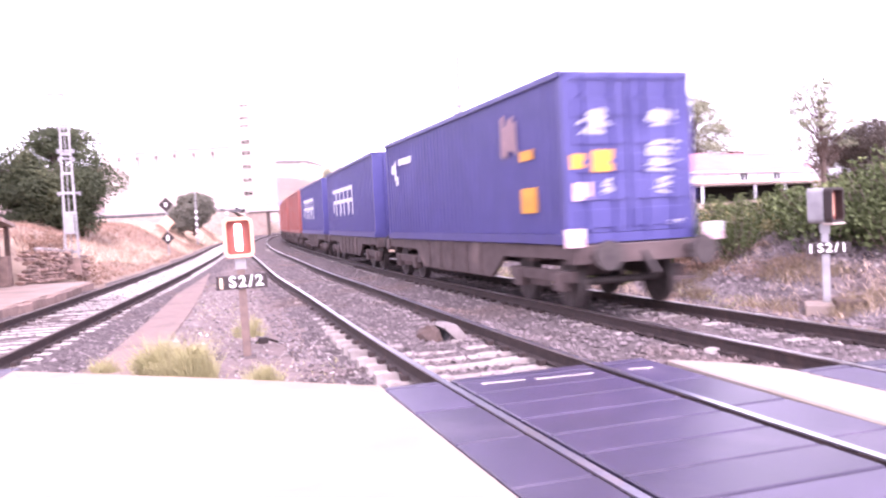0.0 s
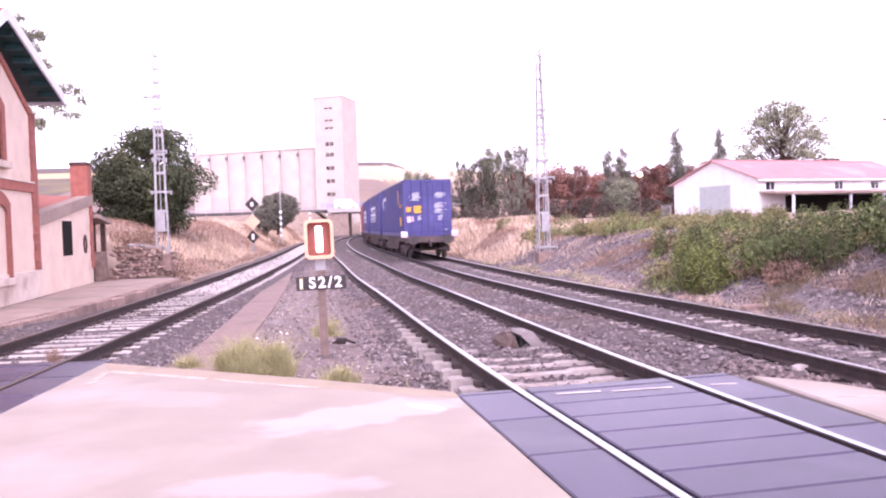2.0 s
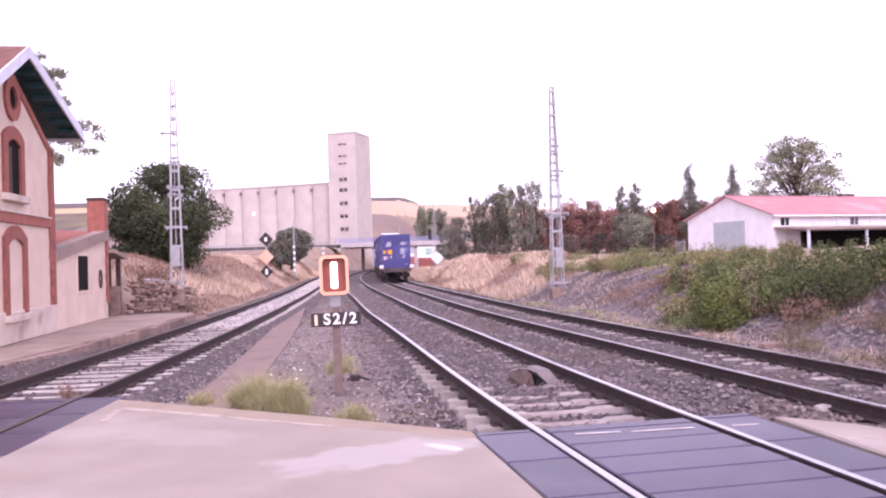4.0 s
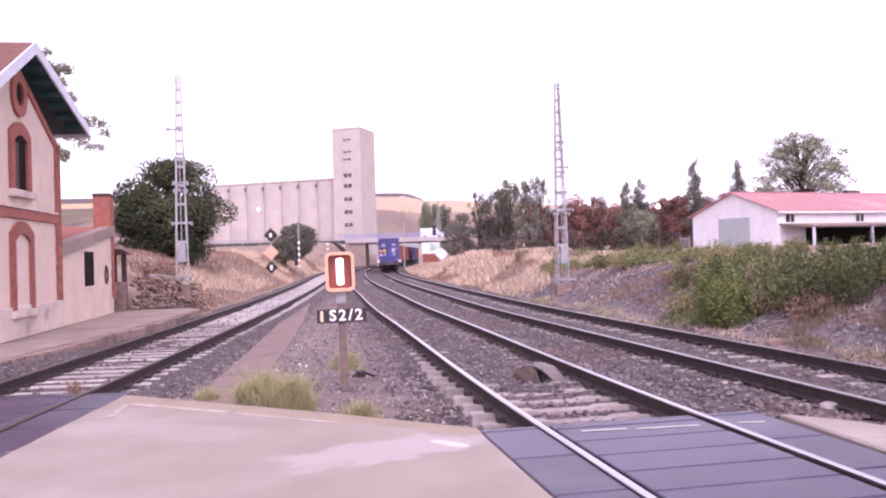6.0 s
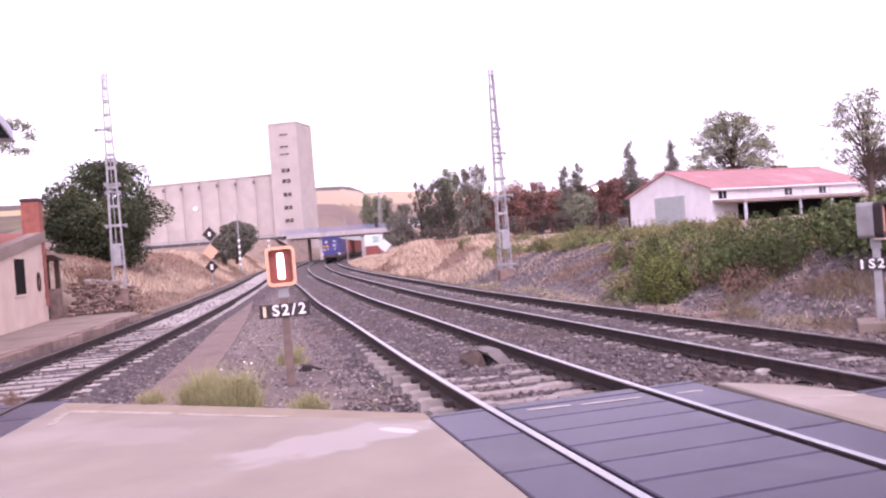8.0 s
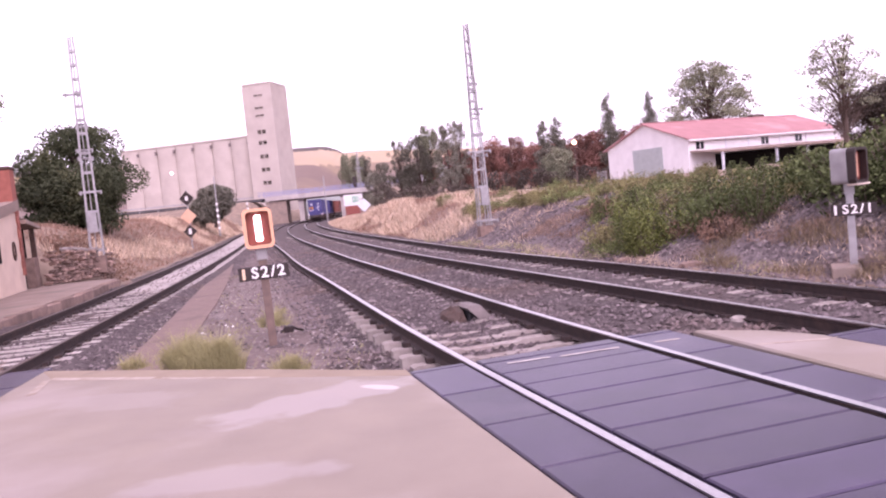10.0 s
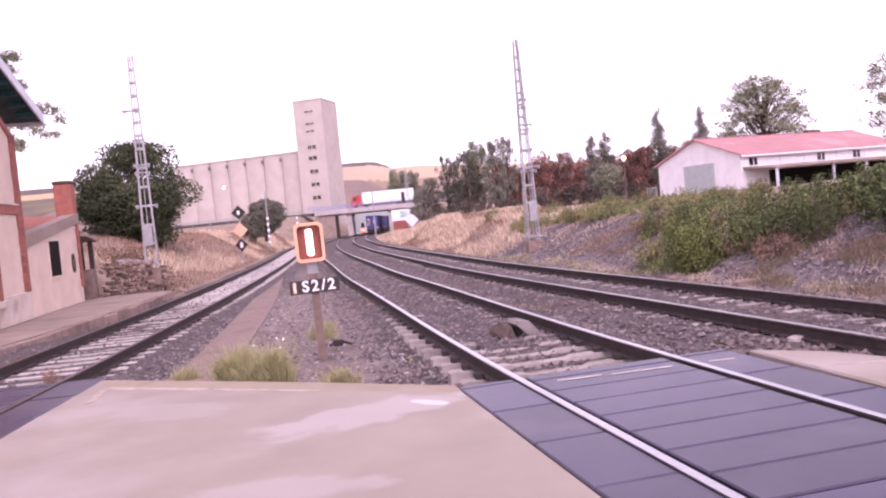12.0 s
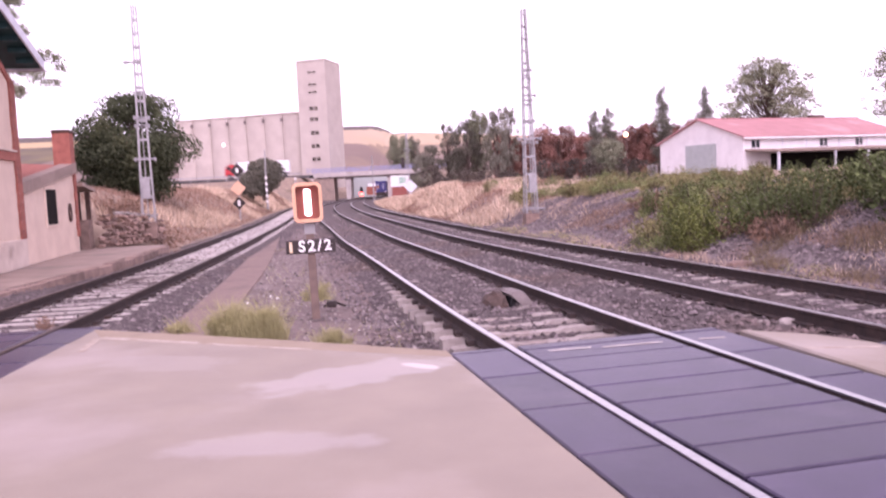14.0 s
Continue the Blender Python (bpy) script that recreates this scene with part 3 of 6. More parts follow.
def build_crossing():
    road = thing("road", "pale concrete roadway crossing the tracks", "road", kind="structure")
    flat("slab", [(-4.42, 10.86), (-3.0, 10.1), (-1.5, 9.25), panel_edge(0.12), panel_edge(6.0), panel_edge(11.5), (-3.6, -3), (-4.1, 5)], -0.3, -0.015, M["concrete"], road, bevel=0.02)
    flat("slab", [(3.44, 8.50), (4.05, 8.02), (4.42, 7.42), (4.75, 5.6), (5.6, 1.0), (4.7, 1.0), (3.85, 5.8)], -0.3, -0.015, M["concrete"], road, bevel=0.02)
    flat("slab", [(-12, 11), (-7.35, 11.4), (-7.0, -3), (-12, -3)], -0.3, -0.03, M["concrete"], road)
    flat("slab", [(8.2, 7.3), (14, 6.0), (14, -3), (9.6, -3)], -0.3, -0.02, M["concrete"], road)
    flat("edge_band", [(-4.40, 10.84), (-1.49, 9.24), (0.26, 8.18), (0.31, 7.88), (-1.15, 8.62), (-4.0, 10.1)], -0.016, -0.0135, M["edge_concrete"], road, "tan border band")
    # painted edge lines
    def line(x0, y0, x1, y1, w, z, paint="worn_line"):
        d = Vector((x1 - x0, y1 - y0, 0)).normalized()
        s = Vector((-d.y, d.x, 0)) * w / 2
        a, b = Vector((x0, y0, 0)), Vector((x1, y1, 0))
        flat("painted_line", [tuple((p)[:2]) for p in (a - s, b - s, b + s, a + s)], z - .002, z, M[paint], road, "worn white paint")
    line(-4.0, 10.12, -2.6, 9.38, 0.12, -0.0115)
    line(-2.5, 9.32, -1.2, 8.62, 0.09, -0.0115)
    line(3.62, 7.42, 4.3, 7.3, 0.07, -0.012)
    line(-4.03, 10.05, -3.88, 9.2, 0.09, -0.0105)

    def panels(name, f, y_end, label, inner=0.54, outer=1.08):
        t = thing(name, label, "rubber panels", kind="structure")
        d, r = heading(f, y_end - 4)
        o = Vector((f(y_end), y_end, 0))
        def quad(u0, u1, v0, v1, z):
            c = [o + r * u - d * v for u, v in ((u0, v0), (u1, v0), (u1, v1), (u0, v1))]
            flat("panel", [(p.x, p.y) for p in c], -0.2, z + random.uniform(-.003, .003), M["rubber"], t, bevel=0.012)
        g = GAUGE / 2
        for i in range(22):
            quad(-g + 0.10, g - 0.10, max(0, i * inner - 0.3), (i + 1) * inner - 0.3 - 0.026, -0.012)
        for i in range(11):
            a = max(0, i * outer - 0.94)
            quad(-g - 0.62, -g - 0.045, a, (i + 1) * outer - 0.94 - 0.026, -0.012)
            quad(g + 0.045, g + 0.62, a, (i + 1) * outer - 0.94 - 0.026, -0.012)
        if f is track_b:
            for u0, u1, v in ((-g + .3, -g + .75, .37), (-g + .85, g - .25, .44), (g + .15, g + .42, .5)):
                c = [o + r * u - d * q for u, q in ((u0, v), (u1, v + .03), (u1, v + .062), (u0, v + .032))]
                flat("painted_line", [(p.x, p.y) for p in c], -0.01, -0.0065, M["white_line"], t, "worn white paint")
        c = [o + r * u - d * v for u, v in ((-g - .6, 0.02), (g + .6, 0.02), (g + .6, 11.6), (-g - .6, 11.6))]
        flat("bed", [(p.x, p.y) for p in c], -0.28, -0.1, M["gap"], t, "dark flangeway")
    panels("crossing_panels_main", track_b, 8.38, "grey rubber level crossing panels between bright rails")
    panels("crossing_panels_outer", track_c, 7.75, "grey rubber level crossing panels on the outer track")
    panels("crossing_panels_siding", track_a, 10.95, "dark rubber level crossing panels on the siding")


build_crossing()


# ---- platform, station house, annex ----
WALL_O, WALL_D = Vector((-9.62, 17.43, 0)), Vector((-0.165, 1, 0)).normalized()
WALL_M = Matrix.Translation((-9.62, 17.43, 0.12)) @ Matrix.Rotation(math.atan2(WALL_D.y, WALL_D.x), 4, "Z")
# in WALL_M: x runs along the wall away from the crossing, -y faces the tracks, z from the platform


def build_platform():
    p = thing("platform", "low worn concrete station platform", "platform", kind="structure")
    flat("paving", [(-14, 4), (-7.98, 4), (-8.0, 14.2), (-8.02, 19.0), (-8.4, 24.2), (-8.9, 28.6), (-16, 29.5)], -0.3, 0.11, M["platform"], p)
    y = 4.0
    while y < 28:
        x = -7.9 if y < 16 else -7.9 - 0.0062 * (y - 16) ** 2
        flat("kerb_stone", [(x - 0.1, y), (x + 0.12, y), (x + 0.12 - 0.006 * max(0, y - 16), y + 0.98), (x - 0.1 - 0.006 * max(0, y - 16), y + 0.98)], -0.3, 0.11 + random.uniform(-.03, .015), M["kerb"], p, bevel=0.015)
        y += 1.0
    flat("path", [(-3.75, 10.9), (-2.95, 10.4), (-3.2, 14), (-3.9, 20), (-4.7, 26), (-6.8, 40), (-9.0, 55), (-9.45, 55), (-7.4, 40), (-5.45, 26), (-4.7, 20), (-4.0, 14)], -0.4, -0.262, M["path_earth"], p, "trodden earth path")


build_platform()


def arch(w, h, rise, n=8):
    """An outline of (x, z) with a segmental arched head."""
    pts = [(-w / 2, 0), (w / 2, 0)]
    for i in range(n + 1):
        a = i / n
        x = w / 2 - w * a
        pts.append((x, h - rise + rise * (1 - (2 * a - 1) ** 2)))
    return pts


def ring(outer, inner, y0, y1):
    bm = bmesh.new()
    n = len(outer)
    rows = [[bm.verts.new((x, y, z)) for x, z in o] for o, y in ((outer, y0), (inner, y0), (inner, y1), (outer, y1))]
    for k in range(4):
        a, b = rows[k], rows[(k + 1) % 4]
        for i in range(n):
            bm.faces.new((a[i], a[(i + 1) % n], b[(i + 1) % n], b[i]))
    bmesh.ops.recalc_face_normals(bm, faces=bm.faces)
    return bm


def build_house():
    h = thing("station_house", "old cream station house with red brick trim and teal eaves", "house", WALL_M)
    L0, L1, W, E, A, C = -3.0, 4.0, 7.0, 5.35, 6.45, 0.85
    out = [(L0, 0), (L1, 0), (L1, E - 0.55), (C, A), (L0, A - 0.56 * (C - L0))]
    wall = part("wall", prism(bmesh.new(), out, 0, W), M["render_wall"], h)
    # brick corner, string course
    part("plinth", bx(L0, L1 + 0.04, -0.05, 0.05, 0, 0.72, bevel=0.02), M["plinth"], h, "whitewashed plinth")
    for z in np.arange(0.72, E - 0.6, 0.24):
        d = 0.0 if int(z / 0.24) % 2 else 0.03
        part("corner_brick", bx(L1 - 0.34 - d, L1 + 0.05, -0.05, 0.3, z, z + 0.236, bevel=0.004), M["brick_red"], h)
    part("string_course", bx(L0, L1 - 0.3, -0.06, 0.1, 2.72, 2.95, bevel=0.015), M["brick_red"], h, "red brick band")
    part("string_course", bx(L0, L1 - 0.3, -0.09, 0.1, 2.95, 3.0, bevel=0.01), M["plinth"], h)

    def window(cx, z0, w, hh, rise, blind, name="window"):
        win = thing(name, "", "")
        win.parent = h
        win.matrix_basis = Matrix.Translation((cx, 0, z0))
        part("surround", ring(arch(w + 0.5, hh + 0.3, rise + 0.12), [(x, max(z, 0.02)) for x, z in arch(w, hh, rise)], -0.07, 0.02), M["brick_red"], win, "red brick arched surround")
        part("pane", prism(bmesh.new(), arch(w, hh, rise), -0.012, 0.0), M["render_wall" if blind else "unlit_black"], win, "walled up opening" if blind else "dark open window")
        part("sill", bx(-w / 2 - 0.32, w / 2 + 0.32, -0.16, 0.02, -0.14, 0.02, bevel=0.015), M["plinth"], win)
        if not blind:
            part("frame", bx(-w / 2 + .02, -w / 2 + .32, -0.03, -0.014, 0.05, hh - rise - .05), M["wood_dark"], win)
    window(1.12, 0.62, 0.95, 1.75, 0.16, True)
    window(1.12, 3.35, 0.8, 1.3, 0.14, False)
    circ = lambda r: [(r * math.cos(a * math.pi / 10), r * math.sin(a * math.pi / 10) * 1.1) for a in range(20)]
    eye = thing("round_window", "", "")
    eye.parent = h
    eye.matrix_basis = Matrix.Translation((1.12, 0, 5.6))
    part("surround", ring(circ(0.48), circ(0.25), -0.07, 0.02), M["brick_red"], eye)
    part("pane", prism(bmesh.new(), circ(0.25), -0.012, 0.0), M["unlit_black"], eye)
    # roof: two slopes with wide eaves
    def slope(x0, z0, x1, z1, name, y0, y1, t0, t1, material, lab=""):
        bm = prism(bmesh.new(), [(x0, z0 + t0), (x1, z1 + t0), (x1, z1 + t1), (x0, z0 + t1)], y0, y1)
        part(name, bm, M[material], h, lab)
    Rz = A + 0.12
    tipx, tipz = L1 + 1.2, Rz - (L1 + 1.2 - C) * 0.292
    tlx, tlz = L0 - 0.6, Rz - (C - L0 + 0.6) * 0.56
    for x, z in ((tipx, tipz), (tlx, tlz)):
        slope(C, Rz, x, z, "soffit", -0.45, W + 0.6, -0.02, 0.04, "teal_wood", "teal painted boarding")
        slope(C, Rz, x, z, "roof", -0.48, W + 0.6, 0.045, 0.16, "roof_tile", "brown clay tiles")
        slope(C, Rz, x, z, "bargeboard", -0.53, -0.485, -0.1, 0.17, "fascia", "pale blue bargeboard")
        for k in range(1, 7):
            a = k / 7
            xx, zz = C + (x - C) * a, Rz + (z - Rz) * a
            part("rafter", bx(xx - 0.05, xx + 0.05, -0.42, 0.0, zz - 0.16, zz - 0.02), M["teal_wood"], h)
    part("gutter", rod(bmesh.new(), (tipx + .03, -0.5, tipz - 0.02), (tipx + .03, W + .5, tipz - 0.02), 0.07), M["fascia"], h)
    out = [(L1 - .02, E - 0.62), (C, A - .06), (C, A - .24), (L1 - .02, E - .80)]
    part("rake_band", prism(bmesh.new(), out, -0.05, 0.0), M["brick_red"], h, "red brick band under the eaves")
    part("main_roof", prism(bmesh.new(), [(L0 - 1, 5.2), (C - .1, 5.6), (C - .25, 6.75), (L0 - 1, 6.75)], 1.1, W), M["roof_tile"], h, "brown clay tiles")
    return h


build_house()


def build_annex():
    a = thing("annex", "low cream lean-to with sloping parapet, brick chimney and small window", "outbuilding", WALL_M)
    x0, x1 = 4.06, 9.75
    part("wall", prism(bmesh.new(), [(x0, 0), (x1, 0), (x1, 2.65), (x0, 1.9)], 0.02, 5.5), M["render_wall"], a)
    part("parapet", prism(bmesh.new(), [(x0, 1.86), (x1 + .06, 2.6), (x1 + .06, 2.94), (x0, 2.18)], -0.05, 0.32), M["platform"], a, "grey concrete coping")
    bm = bmesh.new()
    lo = [bm.verts.new(v) for v in ((x0, .33, 1.8), (x1, .33, 2.5), (x1, 5.6, 2.6), (x0, 5.6, 2.3))]
    hi = [bm.verts.new(v) for v in ((x0, .33, 2.1), (x1, .33, 2.86), (x1, 5.6, 3.25), (x0, 5.6, 3.2))]
    bm.faces.new(lo)
    bm.faces.new(hi)
    for i in range(4):
        bm.faces.new((lo[i], lo[(i + 1) % 4], hi[(i + 1) % 4], hi[i]))
    bmesh.ops.recalc_face_normals(bm, faces=bm.faces)
    part("roof", bm, M["brick_red"], a, "brick red clay tiles")
    part("chimney", bx(x1 - .48, x1 + 0.05, -0.03, 0.5, 2.5, 3.88, bevel=0.02), M["brick_red"], a, "red brick chimney")
    part("chimney_cap", bx(x1 - .51, x1 + .08, -0.06, 0.53, 3.86, 3.98, bevel=0.05), M["wood_dark"], a, "sooty cap")
    for z in np.arange(0.5, 2.6, 0.24):
        part("corner_brick", bx(x1 - 0.22 - (0.05 if int(z / .24) % 2 else 0), x1 + 0.04, -0.03, 0.3, z, z + 0.236, bevel=0.004), M["brick_red"], a)
    w = thing("window", "", "")
    w.parent = a
    w.matrix_basis = Matrix.Translation((6.75, 0.02, 0.95)) @ Matrix.Diagonal((1.5, 1, 1.12, 1))
    part("reveal", ring([(-.42, -.02), (.42, -.02), (.42, 1.02), (-.42, 1.02)], [(-.36, .04), (.36, .04), (.36, .96), (-.36, .96)], -0.03, 0.01), M["render_wall"], w)
    part("pane", bx(-.36, .36, -0.02, -0.012, 0.04, 0.96), M["unlit_black"], w)
    c = thing("plaque", "", "")
    c.parent = a
    c.matrix_basis = Matrix.Translation((8.75, 0.0, 1.3))
    o = [(0.17 * math.cos(k * math.pi / 8), 0.3 * math.sin(k * math.pi / 8)) for k in range(16)]
    part("ring", ring(o, [(x * .7, z * .75) for x, z in o], -0.03, 0.01), M["wood_dark"], c)
    # lean-to porch beyond the corner
    b = thing("shed_porch", "dark open lean-to at the end of the annex", "porch", WALL_M)
    part("wall", bx(x1 + 0.9, x1 + 1.5, -0.1, 3, 0, 1.0), M["rubble"], b)
    part("roof", prism(bmesh.new(), [(x1 + .06, 2.15), (x1 + 1.9, 1.95), (x1 + 1.9, 2.05), (x1 + .06, 2.28)], -0.2, 3.2), M["platform"], b)
    # near-black sheet added as the shade under the porch roof
    part("shadow_wall", bx(x1 + 0.1, x1 + 1.3, 0.2, 0.4, 0, 2.0), M["unlit_black"], b)
    part("post", bx(x1 + 1.3, x1 + 1.42, -0.1, 0.05, 1.0, 1.98), M["wood_dark"], b)


build_annex()


def build_rubble_wall():
    t = thing("dry_stone_wall", "tumbledown reddish dry stone wall at the platform end", "stone wall")
    meshes = []
    for k in range(5):
        bm = bmesh.new()
        bmesh.ops.create_icosphere(bm, subdivisions=1, radius=0.5)
        rnd = random.Random(k)
        for v in bm.verts:
            v.co = Vector((max(-.38, min(.38, v.co.x)), max(-.38, min(.38, v.co.y)), max(-.36, min(.36, v.co.z)))) * rnd.uniform(0.85, 1.1)
        ob = part("stone", bm, M["rubble"], t)
        meshes.append(ob.data)
        ob.matrix_basis = Matrix.Translation((-10.9, 28.9 + k * .3, 0.3)) @ Matrix.Diagonal((.5, .4, .3, 1))
    a, b = Vector((-11.1, 28.4, 0.1)), Vector((-9.9, 31.6, 0.1))
    for row in range(9):
        n = 18
        for i in range(n):
            u = (i + 0.5 * (row % 2)) / n
            if random.random() < 0.07 * row:
                continue
            p = a.lerp(b, u) + Vector((random.uniform(-.06, .06), 0, 0.08 + row * 0.135 * (1 - 0.25 * u)))
            ob = new("stone", random.choice(meshes))
            ob.parent = t
            ob.matrix_basis = Matrix.Translation(p) @ Euler((random.uniform(-.2, .2), random.uniform(-.2, .2), 1.2 + random.uniform(-.4, .4))).to_matrix().to_4x4() @ Matrix.Diagonal(
                (random.uniform(.22, .42), random.uniform(.3, .5), random.uniform(.13, .24), 1))
    for u in (.3, .42, .55, .72, .85):
        p = a.lerp(b, u) + Vector((0, 0, 1.28 - .32 * u))
        ob = part("coping_stone", bx(-.15, .15, -.13, .13, -.05, .05, bevel=.03), M["pale_stone"], t, "pale flat stone")
        ob.matrix_basis = Matrix.Translation(p) @ Euler((random.uniform(-.2, .2), random.uniform(-.2, .2), 1.2)).to_matrix().to_4x4()


build_rubble_wall()


# ---- lattice masts ----
def build_mast(x, y, z0, z1, base, turn, label, arms):
    t = thing("lattice_mast", label, "mast", Matrix.Translation((x, y, z0)) @ Matrix.Rotation(turn, 4, "Z"), "lattice masts")
    H = z1 - z0
    part("footing", bx(-base * .62, base * .62, -base * .62, base * .62, -0.5, 0.13, bevel=0.02), M["kerb"], t, "concrete footing")
    half = lambda z: (base * (1 - z / H) + 0.16 * z / H) / 2
    for sx in (-1, 1):
        for sy in (-1, 1):
            part("leg", bar(bmesh.new(), (sx * half(0), sy * half(0), 0.1), (sx * half(H), sy * half(H), H), 0.055), M["steel"], t)
    z = 0.35
    while z < H - 0.05:
        a = half(z)
        for q in (-a, a):
            part("batten", bx(-a - .02, a + .02, q - .012, q + .012, z - .04, z + .04), M["steel"], t)
            part("batten", bx(q - .012, q + .012, -a - .02, a + .02, z - .04, z + .04), M["steel"], t)
        z += 0.72 if z < H * .55 else 0.5
    part("ladder_rail", bar(bmesh.new(), (0, -half(0), .1), (0, -half(H), H), .03), M["steel"], t)
    for az, w0, w1 in arms:
        bm = bmesh.new()
        bar(bm, (w0, -.1, az), (w1, -.1, az), 0.06)
        for q in (w0 * .8, w1):
            rod(bm, (q, -.1, az - .09), (q, -.1, az + .06), 0.045)
        part("crossarm", bm, M["steel"], t)
    part("cabinet", bx(-0.14, 0.14, -half(1.2) - .2, -half(1.2), 1.0, 1.75, bevel=0.015), M["steel"], t, "grey switch box")
    return t


build_mast(-10.2, 31.0, 0.75, 8.95, 0.45, 0.25, "tall galvanised lattice mast on the grassy bank", [(6.1, -0.5, .05), (5.0, -.17, .17), (4.9, -.19, .19), (4.05, -.3, .26), (3.75, -.28, .24), (2.5, -.38, .38)])
build_mast(4.78, 34.0, 0.25, 8.85, 0.48, 0.1, "tall galvanised lattice mast on the cutting slope", [(6.1, -.05, .2), (5.75, -.16, .16), (5.05, -.2, .34), (4.85, -.2, .2), (4.0, -.22, .26), (3.26, -.5, .5), (3.1, -.35, .35), (.32, -.42, .55)])


# ---- position light signals ----
def rounded(w, h, r, n=5):
    pts = []
    for cx, cz, a0 in ((w / 2 - r, h / 2 - r, 0), (-w / 2 + r, h / 2 - r, 90), (-w / 2 + r, -h / 2 + r, 180), (w / 2 - r, -h / 2 + r, 270)):
        for i in range(n):
            a = radians(a0 + 90 * i / (n - 1))
            pts.append((cx + r * math.cos(a), cz + r * math.sin(a)))
    return pts


def build_signal(x, y, z0, turn, text, lit, label, lean, head_turn=0.0):
    t = thing("railway_signal", label, "signal", Matrix.Translation((x, y, z0)) @ Matrix.Rotation(turn, 4, "Z") @ Matrix.Rotation(lean, 4, "Y"), "track signals")
    part("post", bx(-0.06, 0.06, -0.05, 0.05, -0.25, 1.15, bevel=0.01), M["post" if lit else "steel"], t, "rusty steel post")
    part("bracket", bx(-0.08, 0.08, -0.06, 0.06, 1.12, 1.3, bevel=0.01), M["steel"], t)
    hd = part("housing", prism(bmesh.new(), rounded(0.44, 0.60, 0.07), -0.02, 0.26), M["plate_black" if lit else "steel"], t)
    hd.matrix_basis = Matrix.Translation((0 if lit else .07, 0, 1.6)) @ Matrix.Rotation(head_turn, 4, "Z")
    fr = part("hood", ring(rounded(0.44, 0.60, 0.08), rounded(0.345, 0.505, 0.05), -0.16, -0.015), M["signal_frame" if lit else "plate_black"], hd, "orange rim with the lamp's glow put into its colour" if lit else "dark hood")
    part("lens_back", prism(bmesh.new(), rounded(0.33, 0.49, 0.05), -0.04, -0.03), M["signal_red"], hd, "dark red lens field")
    if not lit:
        part("sill", bx(-.22, .22, -.18, 0.0, -.33, -.3, bevel=.008), M["plinth"], hd, "pale sill under the hood")
    part("light_bar", prism(bmesh.new(), rounded(0.10, 0.40, 0.03), -0.07, -0.045), M["lamp_white" if lit else "orange_sign"], hd, "lit white bar" if lit else "dull orange bar")
    pw, pc, pz = (0.375, 0.0, 0.93) if lit else (0.345, 0.045, 0.87)
    pl = part("plate", bx(pc - pw, pc + pw, -0.085, -0.06, pz - pw * .28, pz + pw * .28, bevel=0.006), M["plate_black"], t, "black number plate with white writing")
    part("mark", bx(pc - pw * .86, pc - pw * .74, -0.092, -0.086, pz - .08, pz + .08), M["plate_cream" if lit else "plate_white"], pl, "pale orange bar" if lit else "white bar")
    cu = bpy.data.curves.new("lettering", "FONT")
    cu.body, cu.size, cu.align_x, cu.align_y, cu.extrude, cu.offset = text, pw * .62, "CENTER", "CENTER", 0.003, 0.006
    cu.space_character = 1.28
    cu.materials.append(M["plate_white"])
    tx = new("lettering", cu)
    tx.parent = pl
    tx.matrix_basis = pose(pc + pw * .17, -0.09, pz, 90, 0, 0)
    if lit:
        part("foot", bx(-0.13, 0.13, -0.13, 0.13, -0.35, -0.2, bevel=0.02), M["ballast"], t, "concrete base")
    else:
        part("foot", bx(-0.36, 0.1, -0.42, 0.3, -0.5, -0.06, bevel=0.03), M["platform"], t, "pale concrete base")
        part("cable_box", bx(0.11, 0.62, -0.35, 0.3, -0.5, 0.0, bevel=0.02), M["rusty_iron"], t, "rusty brown cable box")
    return t


build_signal(-1.62, 12.4, -0.07, 0.12, "S2/2", True, "short track signal with lit white bar and orange rim", -0.015)
build_signal(8.08, 12.95, -0.05, -0.5, "S2/1", False, "grey track signal turned aside, unlit, on a steel post", 0.0, 1.05)


def build_block():
    t = thing("concrete_trough", "leaning concrete slab over a rusty iron box beside the rail", "concrete block", Matrix.Translation((1.35, 12.1, -0.23)) @ Matrix.Rotation(0.22, 4, "Z") @ Matrix.Diagonal((.92, .92, .88, 1)))
    part("slab", prism(bmesh.new(), [(-0.02, 0.27), (0.03, 0.32), (0.20, 0.31), (0.48, -.04), (0.30, -.07)], -0.12, 0.42), M["grey_slab"], t, "slanting grey concrete slab")
    bm = bmesh.new()
    bmesh.ops.create_icosphere(bm, subdivisions=3, radius=.5)
    for v in bm.verts:
        k = 1 + .22 * noise.noise(v.co * 4)
        v.co = Vector((v.co.x * .42 * k - .15, v.co.y * .8 * k + .3, max(-.1, v.co.z * .58 * k)))
    part("iron_box", bm, M["rusty_iron"], t, "rusty crumpled iron box")
    # a solid near-black wedge paints the shade in the hollow below the slab
    part("dark_mouth", prism(bmesh.new(), [(-.02, 0), (.24, -.03), (.05, .26)], -0.05, 0.6), M["gap"], t, "near-black wedge painting the shade under the slab")
    c = thing("cable_end", "black cable end beside the signal post", "cable", Matrix.Translation((-1.45, 13.3, -0.27)))
    bm = bmesh.new()
    pts = [(-.16, 0, .05), (-.05, .05, .12), (.08, 0, .1), (.2, .1, .04)]
    for a, b in zip(pts, pts[1:]):
        rod(bm, a, b, 0.022)
    part("cable", bm, M["plate_black"], c)
    part("clamp", bx(-.1, .06, -.05, .07, .04, .15, bevel=.02), M["plate_black"], c)


build_block()


# ---- freight train ----
PITCH, DECK = 14.1, 1.12


